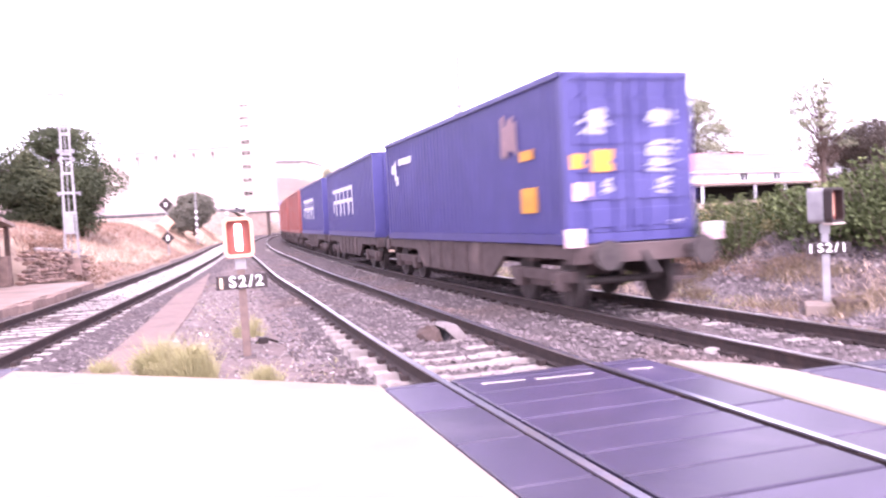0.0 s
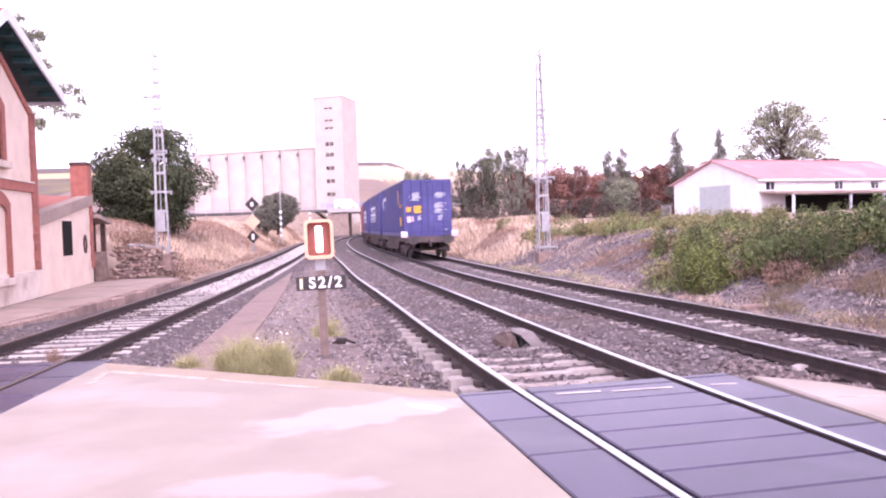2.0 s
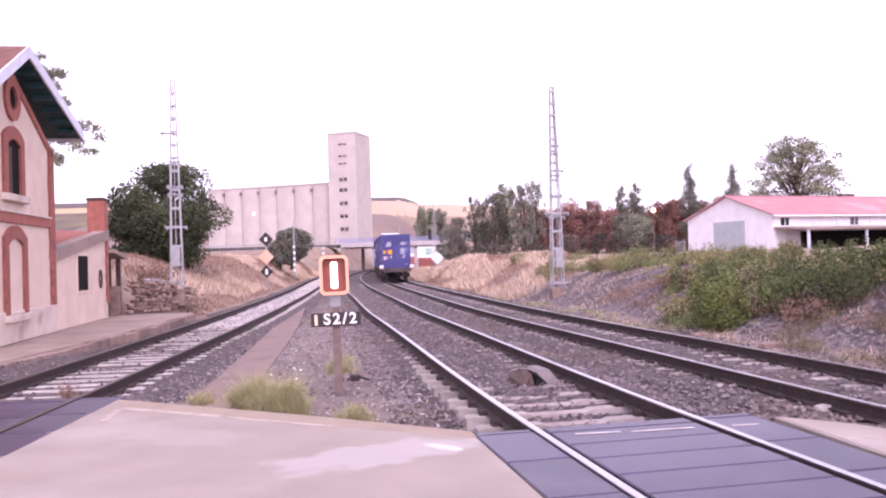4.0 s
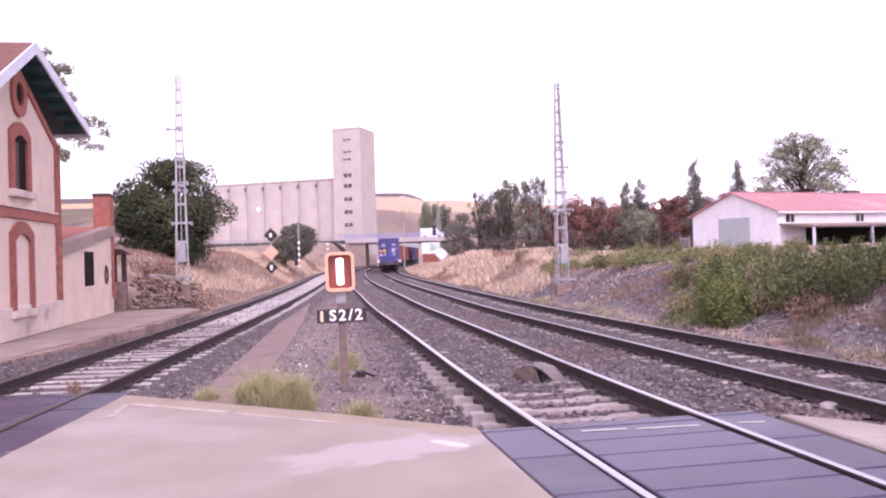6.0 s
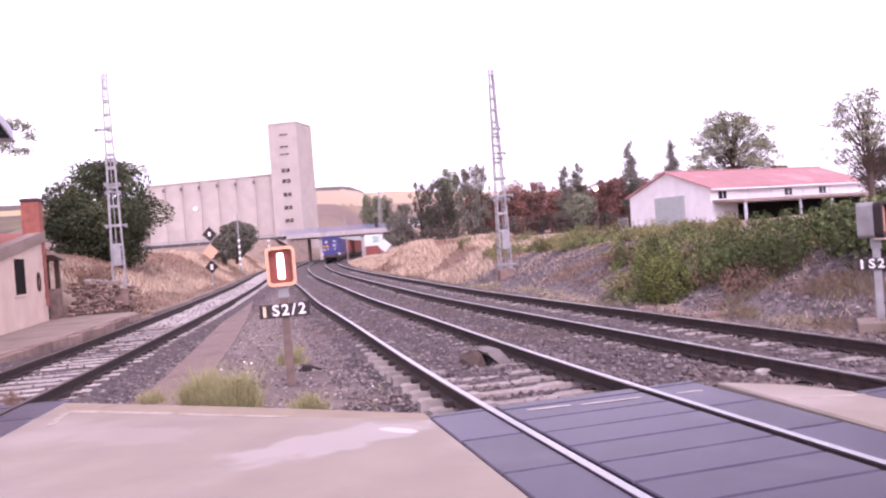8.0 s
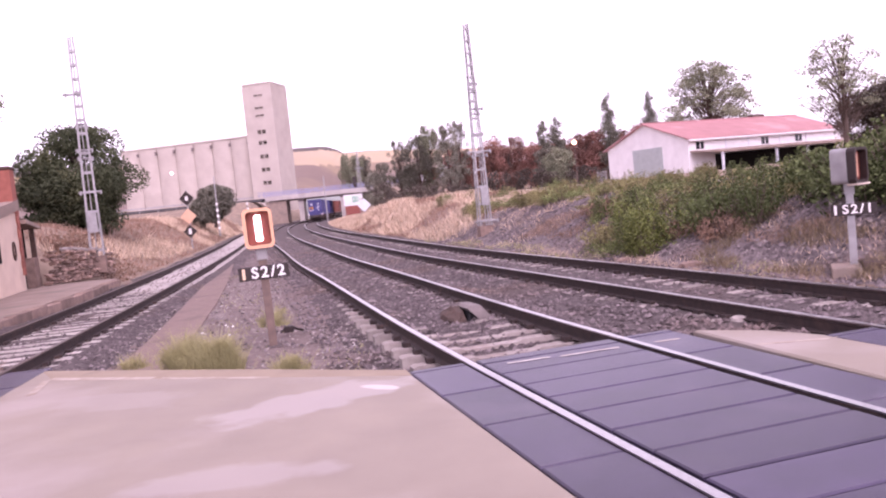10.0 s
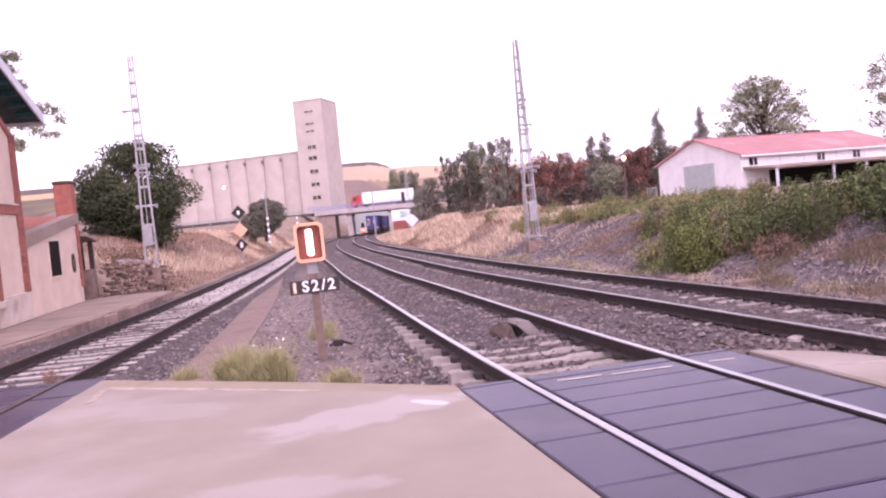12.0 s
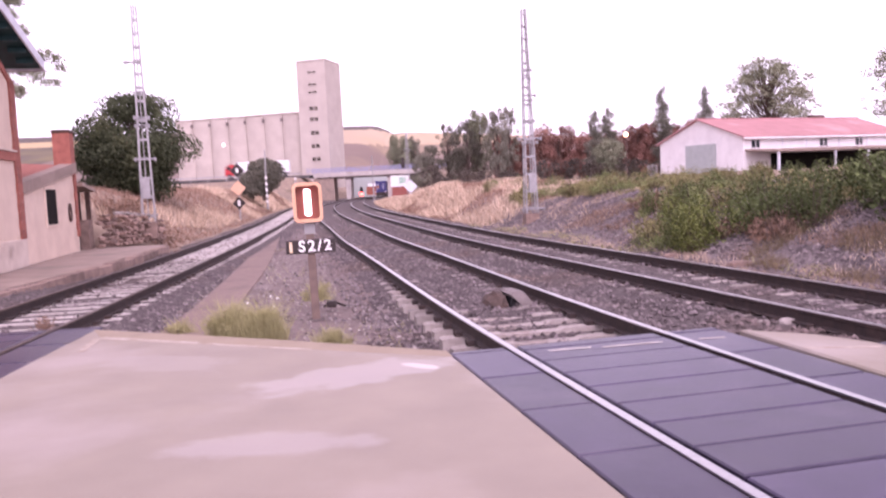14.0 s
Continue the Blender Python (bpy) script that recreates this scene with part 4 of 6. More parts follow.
def corrugated(bm, length, x, z0, z1, sign):
    """A container side with pressed ribs."""
    n = int(length / 0.28)
    pts = []
    for i in range(n):
        y = -length / 2 + length * i / n
        s = length / n
        pts += [(y, 0), (y + s * .3, 0), (y + s * .45, -0.035), (y + s * .85, -0.035)]
    pts.append((length / 2, 0))
    va = [bm.verts.new((x + sign * d, y, z0)) for y, d in pts]
    vb = [bm.verts.new((x + sign * d, y, z1)) for y, d in pts]
    for i in range(len(pts) - 1):
        f = (va[i], va[i + 1], vb[i + 1], vb[i])
        bm.faces.new(f if sign > 0 else f[::-1])


def scrawl(bm, cx, cz, w, h, seed, y):
    """A ragged painted patch on the end wall, as a few overlapping thin strokes."""
    rnd = random.Random(seed)
    for k in range(5):
        z = cz + (k - 2) * h / 5
        x0, x1 = cx - w / 2 * rnd.uniform(.5, 1), cx + w / 2 * rnd.uniform(.5, 1)
        d = rnd.uniform(-.05, .08)
        vs = [bm.verts.new(p) for p in ((x0, y, z), (x1, y, z + d), (x1 - .06, y, z + d + h / 4.5), (x0 + .08, y, z + h / 4.5))]
        bm.faces.new(vs)
    bmesh.ops.solidify(bm, geom=bm.faces[:], thickness=0.004)


def build_container(color, label, marks, tail=False):
    """Rear end at -y; 12.2 m long, 2.46 m wide, 2.85 m high."""
    L, W, Hc = 12.19, 2.46, 2.85
    c = thing("shipping_container", label, "container", group="containers on the train")
    m = M[color]
    bm = bmesh.new()
    corrugated(bm, L - .3, -W / 2 + .02, .18, Hc - .1, -1)
    corrugated(bm, L - .3, W / 2 - .02, .18, Hc - .1, 1)
    box(bm, -W / 2 + .06, W / 2 - .06, -L / 2 + .1, L / 2 - .05, 0.05, Hc - .05)
    part("body", bm, m, c)
    bm = bmesh.new()
    for sx in (-1, 1):
        box(bm, sx * W / 2 - .02, sx * W / 2 - sx * .12, -L / 2, L / 2, 0, .17)
        box(bm, sx * W / 2 - .02, sx * W / 2 - sx * .1, -L / 2, L / 2, Hc - .1, Hc)
        for sy in (-1, 1):
            box(bm, sx * W / 2 - .01 * sx, sx * W / 2 - sx * .16, sy * L / 2, sy * L / 2 - sy * .16, 0, Hc)
    for sy in (-1, 1):
        box(bm, -W / 2 + .1, W / 2 - .1, sy * L / 2, sy * L / 2 - sy * .1, Hc - .14, Hc)
        box(bm, -W / 2 + .1, W / 2 - .1, sy * L / 2, sy * L / 2 - sy * .1, 0, .16)
    part("frame", bm, m, c)
    # rear doors with pressed panels, hinges and locking bars
    for sx in (-1, 1):
        bm = bmesh.new()
        x0, x1 = sx * 0.02, sx * (W / 2 - .16)
        box(bm, x0, x1, -L / 2 + .03, -L / 2 + .09, .17, Hc - .15)
        d = part("door", bm, m, c)
        for k in range(5 if tail else 0):
            z = .25 + k * .46
            part("pressed_panel", bx(x0 + sx * .06, x1 - sx * .06, -L / 2 + .005, -L / 2 + .035, z, z + .31, bevel=.012), m, d)
        for xb in (.3, .82):
            bm = rod(bmesh.new(), (sx * xb, -L / 2 - .02, .06), (sx * xb, -L / 2 - .02, Hc - .06), 0.022)
            for z in (.22, .7, 1.3, 1.95, 2.4):
                box(bm, sx * xb - .06, sx * xb + .06, -L / 2 - .04, -L / 2 + .01, z, z + .07)
            part("lock_bar", bm, m, d)
    if tail:
        y = -L / 2 - 0.002
        for cx, cz, w, h, mm, lab in ((-.62, 2.0, .75, .38, "decal_white", "white painted patch"), (-.5, 1.36, .42, .36, "decal_yellow", "yellow label"), (-.95, 1.36, .3, .24, "decal_yellow", "yellow label"),
                                      (-.9, .86, .34, .3, "decal_pink", "pale label"), (-.45, .9, .28, .24, "decal_white", "white label"), (.62, 2.06, .7, .28, "decal_white", "white lettering bars"),
                                      (.62, 1.56, .75, .26, "decal_white", "white lettering bars"), (.62, 1.28, .75, .22, "decal_white", "white lettering bars"), (.62, .92, .4, .22, "decal_white", "white label"), (.85, .28, .4, .07, "decal_white", "white strip")):
            bm = bmesh.new()
            if mm == "decal_white":
                scrawl(bm, cx, cz - h * .1, w, h, int(cx * 100 + cz * 10), y)
            else:
                box(bm, cx - w / 2, cx + w / 2, y - .004, y, cz - h / 2, cz + h / 2)
            part("marking", bm, M[mm], c, lab)
    # left side marks, seen from the crossing
    for (y0, y1, z0, z1, mm, lab) in marks:
        if lab == "pale painted patch":
            bm = bmesh.new()
            scrawl(bm, 0, 0, z1 - z0, y1 - y0, 7, 0)
            bm.transform(Matrix.Translation((-W / 2 - .008, (y0 + y1) / 2, (z0 + z1) / 2)) @ Matrix(((0, 1, 0, 0), (0, 0, 1, 0), (1, 0, 0, 0), (0, 0, 0, 1))))
            part("marking", bm, M[mm], c, lab)
            continue
        part("marking", bx(-W / 2 - .008, -W / 2 + .004, y0, y1, z0, z1), M[mm], c, lab)
    return c


def letter_bars(y0, n, z0, h, w=0.52):
    """Blocky white letters as bars on the side."""
    out = []
    for i in range(n):
        y = y0 + i * (w + .14)
        out += [(y, y + .15, z0, z0 + h, "decal_white", "white letter bars"), (y + .1, y + w, z0 + h - .16, z0 + h, "decal_white", "white letter bars"),
                (y + .1, y + w, z0 + h * .45, z0 + h * .45 + .15, "decal_white", "white letter bars")]
        if i % 2 == 0:
            out.append((y + w - .12, y + w, z0 + h * .1, z0 + h * .5, "decal_white", "white letter bars"))
    return out


def build_wagon(tail=False):
    w = thing("container_wagon", "dirty brown flat wagon carrying a container", "railway wagon", group="wagons of the train")
    L = 12.9
    bm = bmesh.new()
    for sx in (-1, 1):
        out = [(-L / 2 + .3, 1.1), (L / 2 - .3, 1.1), (L / 2 - .3, .88), (3.2, .85), (2.5, .40), (-2.5, .40), (-3.2, .85), (-L / 2 + .3, .88)]
        b2 = prism(bmesh.new(), out, sx * 1.12, sx * 1.2)
        me = bpy.data.meshes.new("t")
        b2.transform(Matrix.Rotation(math.pi / 2, 4, "Z"))
        b2.to_mesh(me)
        b2.free()
        bm.from_mesh(me)
        for k in range(-2, 3):
            box(bm, sx * 1.2, sx * 1.235, k * .95 - .03, k * .95 + .03, .44, 1.06)
    for y in (-5.9, -4.3, -2, 0, 2, 4.3, 5.9):
        box(bm, -1.12, 1.12, y - .12, y + .12, .78, 1.06)
    part("underframe", bm, M["wagon_frame"], w)
    for sy in (-1, 1):
        part("headstock", bx(-1.25, 1.25, sy * L / 2, sy * (L / 2 - .3), .80, 1.1, bevel=.015), M["wagon_frame"], w)
        for sx in (-1, 1):
            bm = rod(bmesh.new(), (sx * .87, sy * L / 2, .95), (sx * .87, sy * (L / 2 + .36), .95), .1)
            rod(bm, (sx * .87, sy * (L / 2 + .36), .95), (sx * .87, sy * (L / 2 + .42), .95), .24, seg=16)
            part("buffer", bm, M["wheel"], w)
        bg = part("bogie", bx(-.25, .25, sy * 4.6 - .25, sy * 4.6 + .25, .5, .78), M["wagon_frame"], w)
        for sx in (-1, 1):
            bm = box(bmesh.new(), sx * .98, sx * 1.1, sy * 4.6 - 1.35, sy * 4.6 + 1.35, .46, .66, bevel=.02)
            for q in (-.9, .9):
                box(bm, sx * .96, sx * 1.16, sy * 4.6 + q - .16, sy * 4.6 + q + .16, .3, .62, bevel=.03)
            for q in (-.3, 0, .3):
                rod(bm, (sx * 1.04, sy * 4.6 + q, .35), (sx * 1.04, sy * 4.6 + q, .62), .07)
            part("bogie_frame", bm, M["wagon_frame"], bg)
    wheels = []
    for y in (-5.5, -3.7, 3.7, 5.5):
        bm = rod(bmesh.new(), (-.95, 0, 0), (.95, 0, 0), .07, seg=10)
        for sx in (-1, 1):
            rod(bm, (sx * .8, 0, 0), (sx * .93, 0, 0), .43, seg=24)
            rod(bm, (sx * .78, 0, 0), (sx * .81, 0, 0), .46, seg=24)
            for k in range(3):
                a = k * 2.094
                rod(bm, (sx * .94, .25 * math.cos(a), .25 * math.sin(a)), (sx * .95, .25 * math.cos(a), .25 * math.sin(a)), .06)
        ws = part("wheelset", bm, M["wheel"], w)
        ws.matrix_basis = Matrix.Translation((0, y, .44))
        wheels.append((ws, y))
    if tail:
        for sx in (-1, 1):
            tp = part("tail_board", bx(sx * 1.28 - .17, sx * 1.28 + .17, -L / 2 - .07, -L / 2 - .04, 1.08, 1.38, bevel=.01), M["decal_pink"], w, "white and red tail board")
            part("stripe", bx(sx * 1.28 - .15, sx * 1.28 + .15, -L / 2 - .078, -L / 2 - .071, 1.22, 1.37), M["decal_white"], tp)
        part("step", bx(.5, .95, -L / 2 - .05, -L / 2, .45, .5), M["wagon_frame"], w)
        part("coupling", rod(bmesh.new(), (0, -L / 2, .95), (0, -L / 2 - .35, .6), .05), M["wheel"], w)
    return w, wheels


def build_train():
    blue_tail = [(-4.3, -3.5, 1.45, 2.5, "decal_pink", "pale painted patch"), (-5.0, -4.3, .55, 1.0, "decal_yellow", "yellow label"), (-4.9, -4.3, 1.5, 1.68, "decal_yellow", "yellow label"),
                 (4.9, 5.05, 1.7, 2.25, "decal_white", "white logo shape"), (5.1, 5.4, 1.9, 2.15, "decal_white", "white logo shape"), (3.2, 4.6, 2.1, 2.28, "decal_white", "white lettering bars"), (4.65, 4.9, 1.55, 1.8, "decal_white", "white logo shape")]
    cars = [("container_blue", "dark blue corrugated container with worn stickers on its doors", blue_tail),
            ("container_blue", "dark blue container with large white lettering", letter_bars(-1.6, 5, .85, 1.15, 1.0)),
            ("container_blue", "dark blue container with large white lettering", letter_bars(-1.6, 5, .85, 1.15, 1.0)),
            ("container_red", "faded red corrugated container", []), ("container_red", "faded red corrugated container", []), ("container_red", "faded red corrugated container", []),
            ("container_red", "faded red corrugated container", []), ("container_blue", "dark blue corrugated container on a wagon", []), ("container_red", "faded red corrugated container", [])]
    first = None
    out = []
    for i, (color, lab, marks) in enumerate(cars):
        if i == 0:
            w, wheels = build_wagon(True)
            c = build_container(color, lab, marks, True)
        else:
            if first is None:
                first, wheels = build_wagon()
                w = first
            else:
                w, wheels = copy_thing(first, Matrix()), []
            c = build_container(color, lab, marks)
        out.append((w, c, wheels))
    return out


TRAIN = build_train()


# ---- road bridge, road, lorry ----
def build_bridge():
    b = thing("road_bridge", "concrete road bridge over the railway with pale edge beam and railings", "bridge")
    x0, x1, y0, y1 = -22.6, 2.5, ROAD_Y - 4.5, ROAD_Y + 4.5
    part("deck", bx(x0, x1, y0 + .4, y1 - .4, 4.85, 5.7), M["bridge_soffit"], b)
    part("edge_beam", bx(x0 - .8, x1 + 3, y0, y0 + .39, 5.1, 6.1, bevel=.04), M["bridge_concrete"], b, "pale concrete edge beam")
    part("edge_beam", bx(x0 - 3, x1 + 3, y1 - .39, y1, 5.1, 6.1, bevel=.04), M["bridge_concrete"], b)
    for px, w in ((-15.6, 1.1), (-6.2, 1.1)):
        for yy in (y0 + 1.2, ROAD_Y, y1 - 1.2):
            part("pier", bx(px - w / 2, px + w / 2, yy - .5, yy + .5, -0.5, 4.8, bevel=.05), M["bridge_concrete"], b)
        part("crosshead", bx(px - w / 2 - .1, px + w / 2 + .1, y0 + .5, y1 - .5, 4.4, 4.86), M["bridge_soffit"], b)
    for a, c in ((-23.4, -18.8), (2.0, 4.5)):
        part("abutment", bx(a, c, y0 + .5, y1 - .5, -0.5, 4.84, bevel=.05), M["platform"], b, "brown stained abutment")
    for yy in (y0 + .2, y1 - .2):
        for k in range(15):
            x = x0 - 2 + k * 2.1
            part("railing_post", bx(x - .05, x + .05, yy - .05, yy + .05, 6.05, 7.2), M["rail_blue"], b)
        for z in (6.4, 6.75, 7.15):
            part("railing", bx(x0 - 2.2, x1 + 4.6, yy - .04, yy + .04, z - .05, z + .05), M["rail_blue"], b)
    r = thing("road_overhead", "asphalt road on the bridge and embankment", "road", kind="structure")
    flat("carriageway", [(-24, ROAD_Y - 3.6), (60, ROAD_Y - 3.6), (60, ROAD_Y + 3.6), (-24, ROAD_Y + 3.6)], 5.7, 5.82, M["road_asphalt"], r)
    flat("carriageway", [(-120, ROAD_Y - 3.6), (-24.01, ROAD_Y - 3.6), (-24.01, ROAD_Y + 3.6), (-120, ROAD_Y + 3.6)], 5.3, 5.81, M["road_asphalt"], r)
    g = thing("crash_barrier", "long grey crash barrier beside the road", "barrier")
    part("rail", bx(-100, -26, ROAD_Y - 3.9, ROAD_Y - 3.8, 6.1, 6.4), M["steel"], g)
    for k in range(18):
        part("post", bx(-99 + 4 * k, -98.9 + 4 * k, ROAD_Y - 3.95, ROAD_Y - 3.8, 5.0, 6.35), M["steel"], g)


build_bridge()


def build_lorry():
    """Faces -x; origin at the front bumper on the road."""
    t = thing("lorry", "red cab lorry with a long white trailer", "truck")
    cab = part("cab", prism(bmesh.new(), [(0, .5), (2.2, .5), (2.2, 3.0), (1.6, 3.2), (.35, 2.8), (.05, 1.8)], -1.2, 1.2), M["truck_red"], t, "red cab")
    part("window", bx(.5, 1.3, -1.22, -1.19, 1.9, 2.7), M["glass"], cab)
    part("trailer", bx(2.7, 14.4, -1.2, 1.2, 1.0, 3.6, bevel=.04), M["truck_white"], t, "white box trailer")
    part("chassis", bx(1.5, 14.2, -.5, .5, .65, .99), M["wagon_frame"], t)
    for x in (1.0, 3.5, 10.9, 12.1, 13.3):
        bm = rod(bmesh.new(), (x, -1.22, .5), (x, -.85, .5), .5, seg=18)
        rod(bm, (x, 1.22, .5), (x, .85, .5), .5, seg=18)
        part("wheel_pair", bm, M["tyre"], t)
    return t


LORRY = build_lorry()


def build_van():
    t = thing("van", "small white van on the bridge", "van")
    bd = part("body", prism(bmesh.new(), [(0, .4), (5.4, .4), (5.4, 2.4), (1.6, 2.4), (.9, 1.5), (0, 1.2)], -.95, .95), M["truck_white"], t)
    part("window", bx(1.3, 2.3, -.97, -.94, 1.5, 2.1), M["glass"], bd)
    for x in (1.0, 4.3):
        bm = rod(bmesh.new(), (x, -.96, .34), (x, -.7, .34), .34, seg=16)
        rod(bm, (x, .96, .34), (x, .7, .34), .34, seg=16)
        part("wheel_pair", bm, M["tyre"], t)
    return t


VAN = build_van()


# ---- grain silo ----
def build_silo():
    s = thing("grain_silo", "huge pale concrete grain silo with a windowed tower", "silo")
    a, b = Vector((-33.4, 240, 0)), Vector((-73.5, 252, 0))
    d = (b - a).normalized()
    nrm = Vector((-d.y, d.x, 0))
    if nrm.y > 0:
        nrm = -nrm
    ang = math.atan2(d.y, d.x)
    m = Matrix.Translation(a) @ Matrix.Rotation(ang, 4, "Z")
    L = (b - a).length
    core = part("wall", bx(0.0, L, -14, -0.6, 3, 25.3, m=m), M["silo"], s)
    n = 7
    w = L / n
    for k in range(n):
        x = (k + .5) * w
        out = [(x - w / 2 + .04, -0.5)]
        for i in range(9):
            q = i / 8
            out.append((x - w / 2 + .05 + (w - .1) * q, -0.6 + .75 * math.sin(math.pi * q) ** .7))
        out.append((x + w / 2 - .04, -0.5))
        bm = bmesh.new()
        lo = [bm.verts.new((p, q + 0, 3)) for p, q in out]
        hi = [bm.verts.new((p, q + 0, 25.0)) for p, q in out]
        for i in range(len(out) - 1):
            bm.faces.new((lo[i], lo[i + 1], hi[i + 1], hi[i]))
        bm.faces.new(hi)
        bm.faces.new(lo[::-1])
        bmesh.ops.recalc_face_normals(bm, faces=bm.faces)
        bm.transform(m)
        part("bin", bm, M["silo"], s, "rounded concrete bin")
        part("spout", bx(x - w / 2 - .25, x - w / 2 + .25, -.3, .3, 23.2, 24.2, m=m), M["bridge_soffit"], s, "small dark hatch")
    part("coping", bx(0, L, -14.2, -.3, 25.3, 25.8, m=m), M["silo"], s)
    # tower
    tx0, tx1, ty0, ty1 = -33.4, -25.0, 236.5, 250.0
    mt = Matrix.Translation((tx0, ty0 + 1.5, 0)) @ Matrix.Rotation(ang + math.pi - 0.0, 4, "Z")
    tw, td = 8.9, 11.5
    part("tower", bx(0, tw, 0, td, 3, 39.4, m=mt), M["silo"], s)
    part("tower_roof", bx(-.05, tw + .05, -.05, td + .05, 39.4, 40.1, m=mt, bevel=.35), M["silo"], s)
    for i, z in enumerate((10.9, 14.7, 18.5, 22.4, 25.5, 30.5, 32.7, 36.2)):
        hgt = 1.1 if z < 26.5 else .45
        for x in (4.0, 5.4):
            wn = part("window", bx(x - .5, x + .5, -.05, .1, z, z + hgt, m=mt), M["unlit_black"], s)
            part("pane_bar", bx(x - .05, x + .05, -.09, -.052, z, z + hgt, m=mt), M["plinth"], wn)
            part("sill", bx(x - .6, x + .6, -.16, .1, z - .16, z - .01, m=mt), M["silo"], wn)
    l = thing("flood_lamp", "lit flood lamp on the silo wall", "lamp", Matrix.Translation((-57.0, 243.5, 17.2)))
    part("bracket", bx(-.1, .1, 0, 4, -.1, .1), M["steel"], l)
    bm = bmesh.new()
    bmesh.ops.create_icosphere(bm, subdivisions=2, radius=.42)
    part("bulb", bm, M["lamp_white"], l)


build_silo()


# ---- white farm shed ----
def build_shed():
    g2 = Vector((32.6, 80, 0))
    ux = Vector((22.5, 10.2, 0))
    L = ux.length
    ang = math.atan2(ux.y, ux.x)
    W = 12.1
    m = Matrix.Translation((g2.x, g2.y, 0.9)) @ Matrix.Rotation(ang, 4, "Z")
    s = thing("farm_shed", "long white farm shed with red sheet roof and lean-to canopy", "shed", m)
    E, A = 4.35, 6.5
    bm = prism(bmesh.new(), [(0, -0.6), (W, -0.6), (W, E), (W / 2, A), (0, E)], 0, L)
    bm.transform(Matrix(((0, 1, 0, 0), (1, 0, 0, 0), (0, 0, 1, 0), (0, 0, 0, 1))))
    bmesh.ops.recalc_face_normals(bm, faces=bm.faces)
    part("wall", bm, M["white_wall"], s)
    for y0, y1 in ((-.45, W / 2), (W + .45, W / 2)):
        z0 = E - (A - E) / (W / 2) * .45
        bm = bmesh.new()
        vs = [(-.35, y0, z0), (L + .3, y0, z0), (L + .3, y1, A), (-.35, y1, A)]
        lo = [bm.verts.new((x, y, z + .02)) for x, y, z in vs]
        hi = [bm.verts.new((x, y, z + .14)) for x, y, z in vs]
        bm.faces.new(lo)
        bm.faces.new(hi)
        for i in range(4):
            bm.faces.new((lo[i], lo[(i + 1) % 4], hi[(i + 1) % 4], hi[i]))
        bmesh.ops.recalc_face_normals(bm, faces=bm.faces)
        rf = part("roof", bm, M["red_roof"], s, "faded red sheet roof")
    part("fascia", bx(-.3, L + .2, -.47, -.42, E - .28, E - .1), M["white_wall"], s)
    part("roof_vent", bx(17.5, 19.6, W / 2 + .1, W / 2 + .9, A - .1, A + .5, bevel=.1), M["wood_dark"], s, "dark roof vent")
    part("ridge", bx(-.36, L + .3, W / 2 - .2, W / 2 + .2, A + .08, A + .2), M["red_roof"], s)
    part("sliding_door", bx(-.1, -.02, 3.6, 8.0, 0.1, 3.9), M["door_grey"], s, "grey sliding door")
    for x in (1.7, 11.6, 17.2):
        w = part("window", bx(x - .55, x + .55, -.04, .02, 3.2, 3.95), M["glass"], s)
        part("frame", bx(x - .04, x + .04, -.07, -.042, 3.2, 3.95), M["white_wall"], w)
    for x in (5.5, 9.0, 14.0, 18.5):
        part("pilaster", bx(x - .06, x + .06, -.05, 0, 2.7, 4.2), M["fascia"], s)
    # lean-to canopy along the front
    bm = bmesh.new()
    prof = [(-4.2, 2.6), (0, 2.95), (0, 3.08), (-4.2, 2.76)]
    lo = [bm.verts.new((0.2, y, z)) for y, z in prof]
    hi = [bm.verts.new((L, y, z)) for y, z in prof]
    bm.faces.new(lo)
    bm.faces.new(hi[::-1])
    for i in range(4):
        bm.faces.new((lo[i], lo[(i + 1) % 4], hi[(i + 1) % 4], hi[i]))
    bmesh.ops.recalc_face_normals(bm, faces=bm.faces)
    cp = part("canopy", bm, M["platform"], s, "weathered grey-brown lean-to roof")
    for x in (.4, 8.3, 13.2, 18.2, 23.2):
        part("post", bx(x - .1, x + .1, -4.1, -3.9, -.5, 2.62), M["fascia"], s)
    # a near-black sheet on the solid wall paints the shade below the canopy
    part("opening", bx(3.8, 24, -.03, .03, -.5, 2.6), M["unlit_black"], s, "unlit bays under the canopy, painted near black")


build_shed()


def build_gate():
    g = thing("metal_gate", "small grey mesh gate beside the farm shed", "gate", Matrix.Translation((24.9, 85, ground_z(24.9, 85))) @ Matrix.Rotation(.25, 4, "Z"))
    for x in (-.62, .62):
        part("post", rod(bmesh.new(), (x, 0, -.3), (x, 0, 2.0), .05), M["post"], g)
    fr = part("gate_frame", ring([(-.56, .1), (.56, .1), (.56, 1.9), (-.56, 1.9)], [(-.51, .15), (.51, .15), (.51, 1.85), (-.51, 1.85)], -.03, .03), M["steel"], g)
    for k in range(8):
        part("bar", rod(bmesh.new(), (-.45 + .13 * k, 0, .14), (-.45 + .13 * k, 0, 1.86), .018, seg=6), M["steel"], fr)


build_gate()


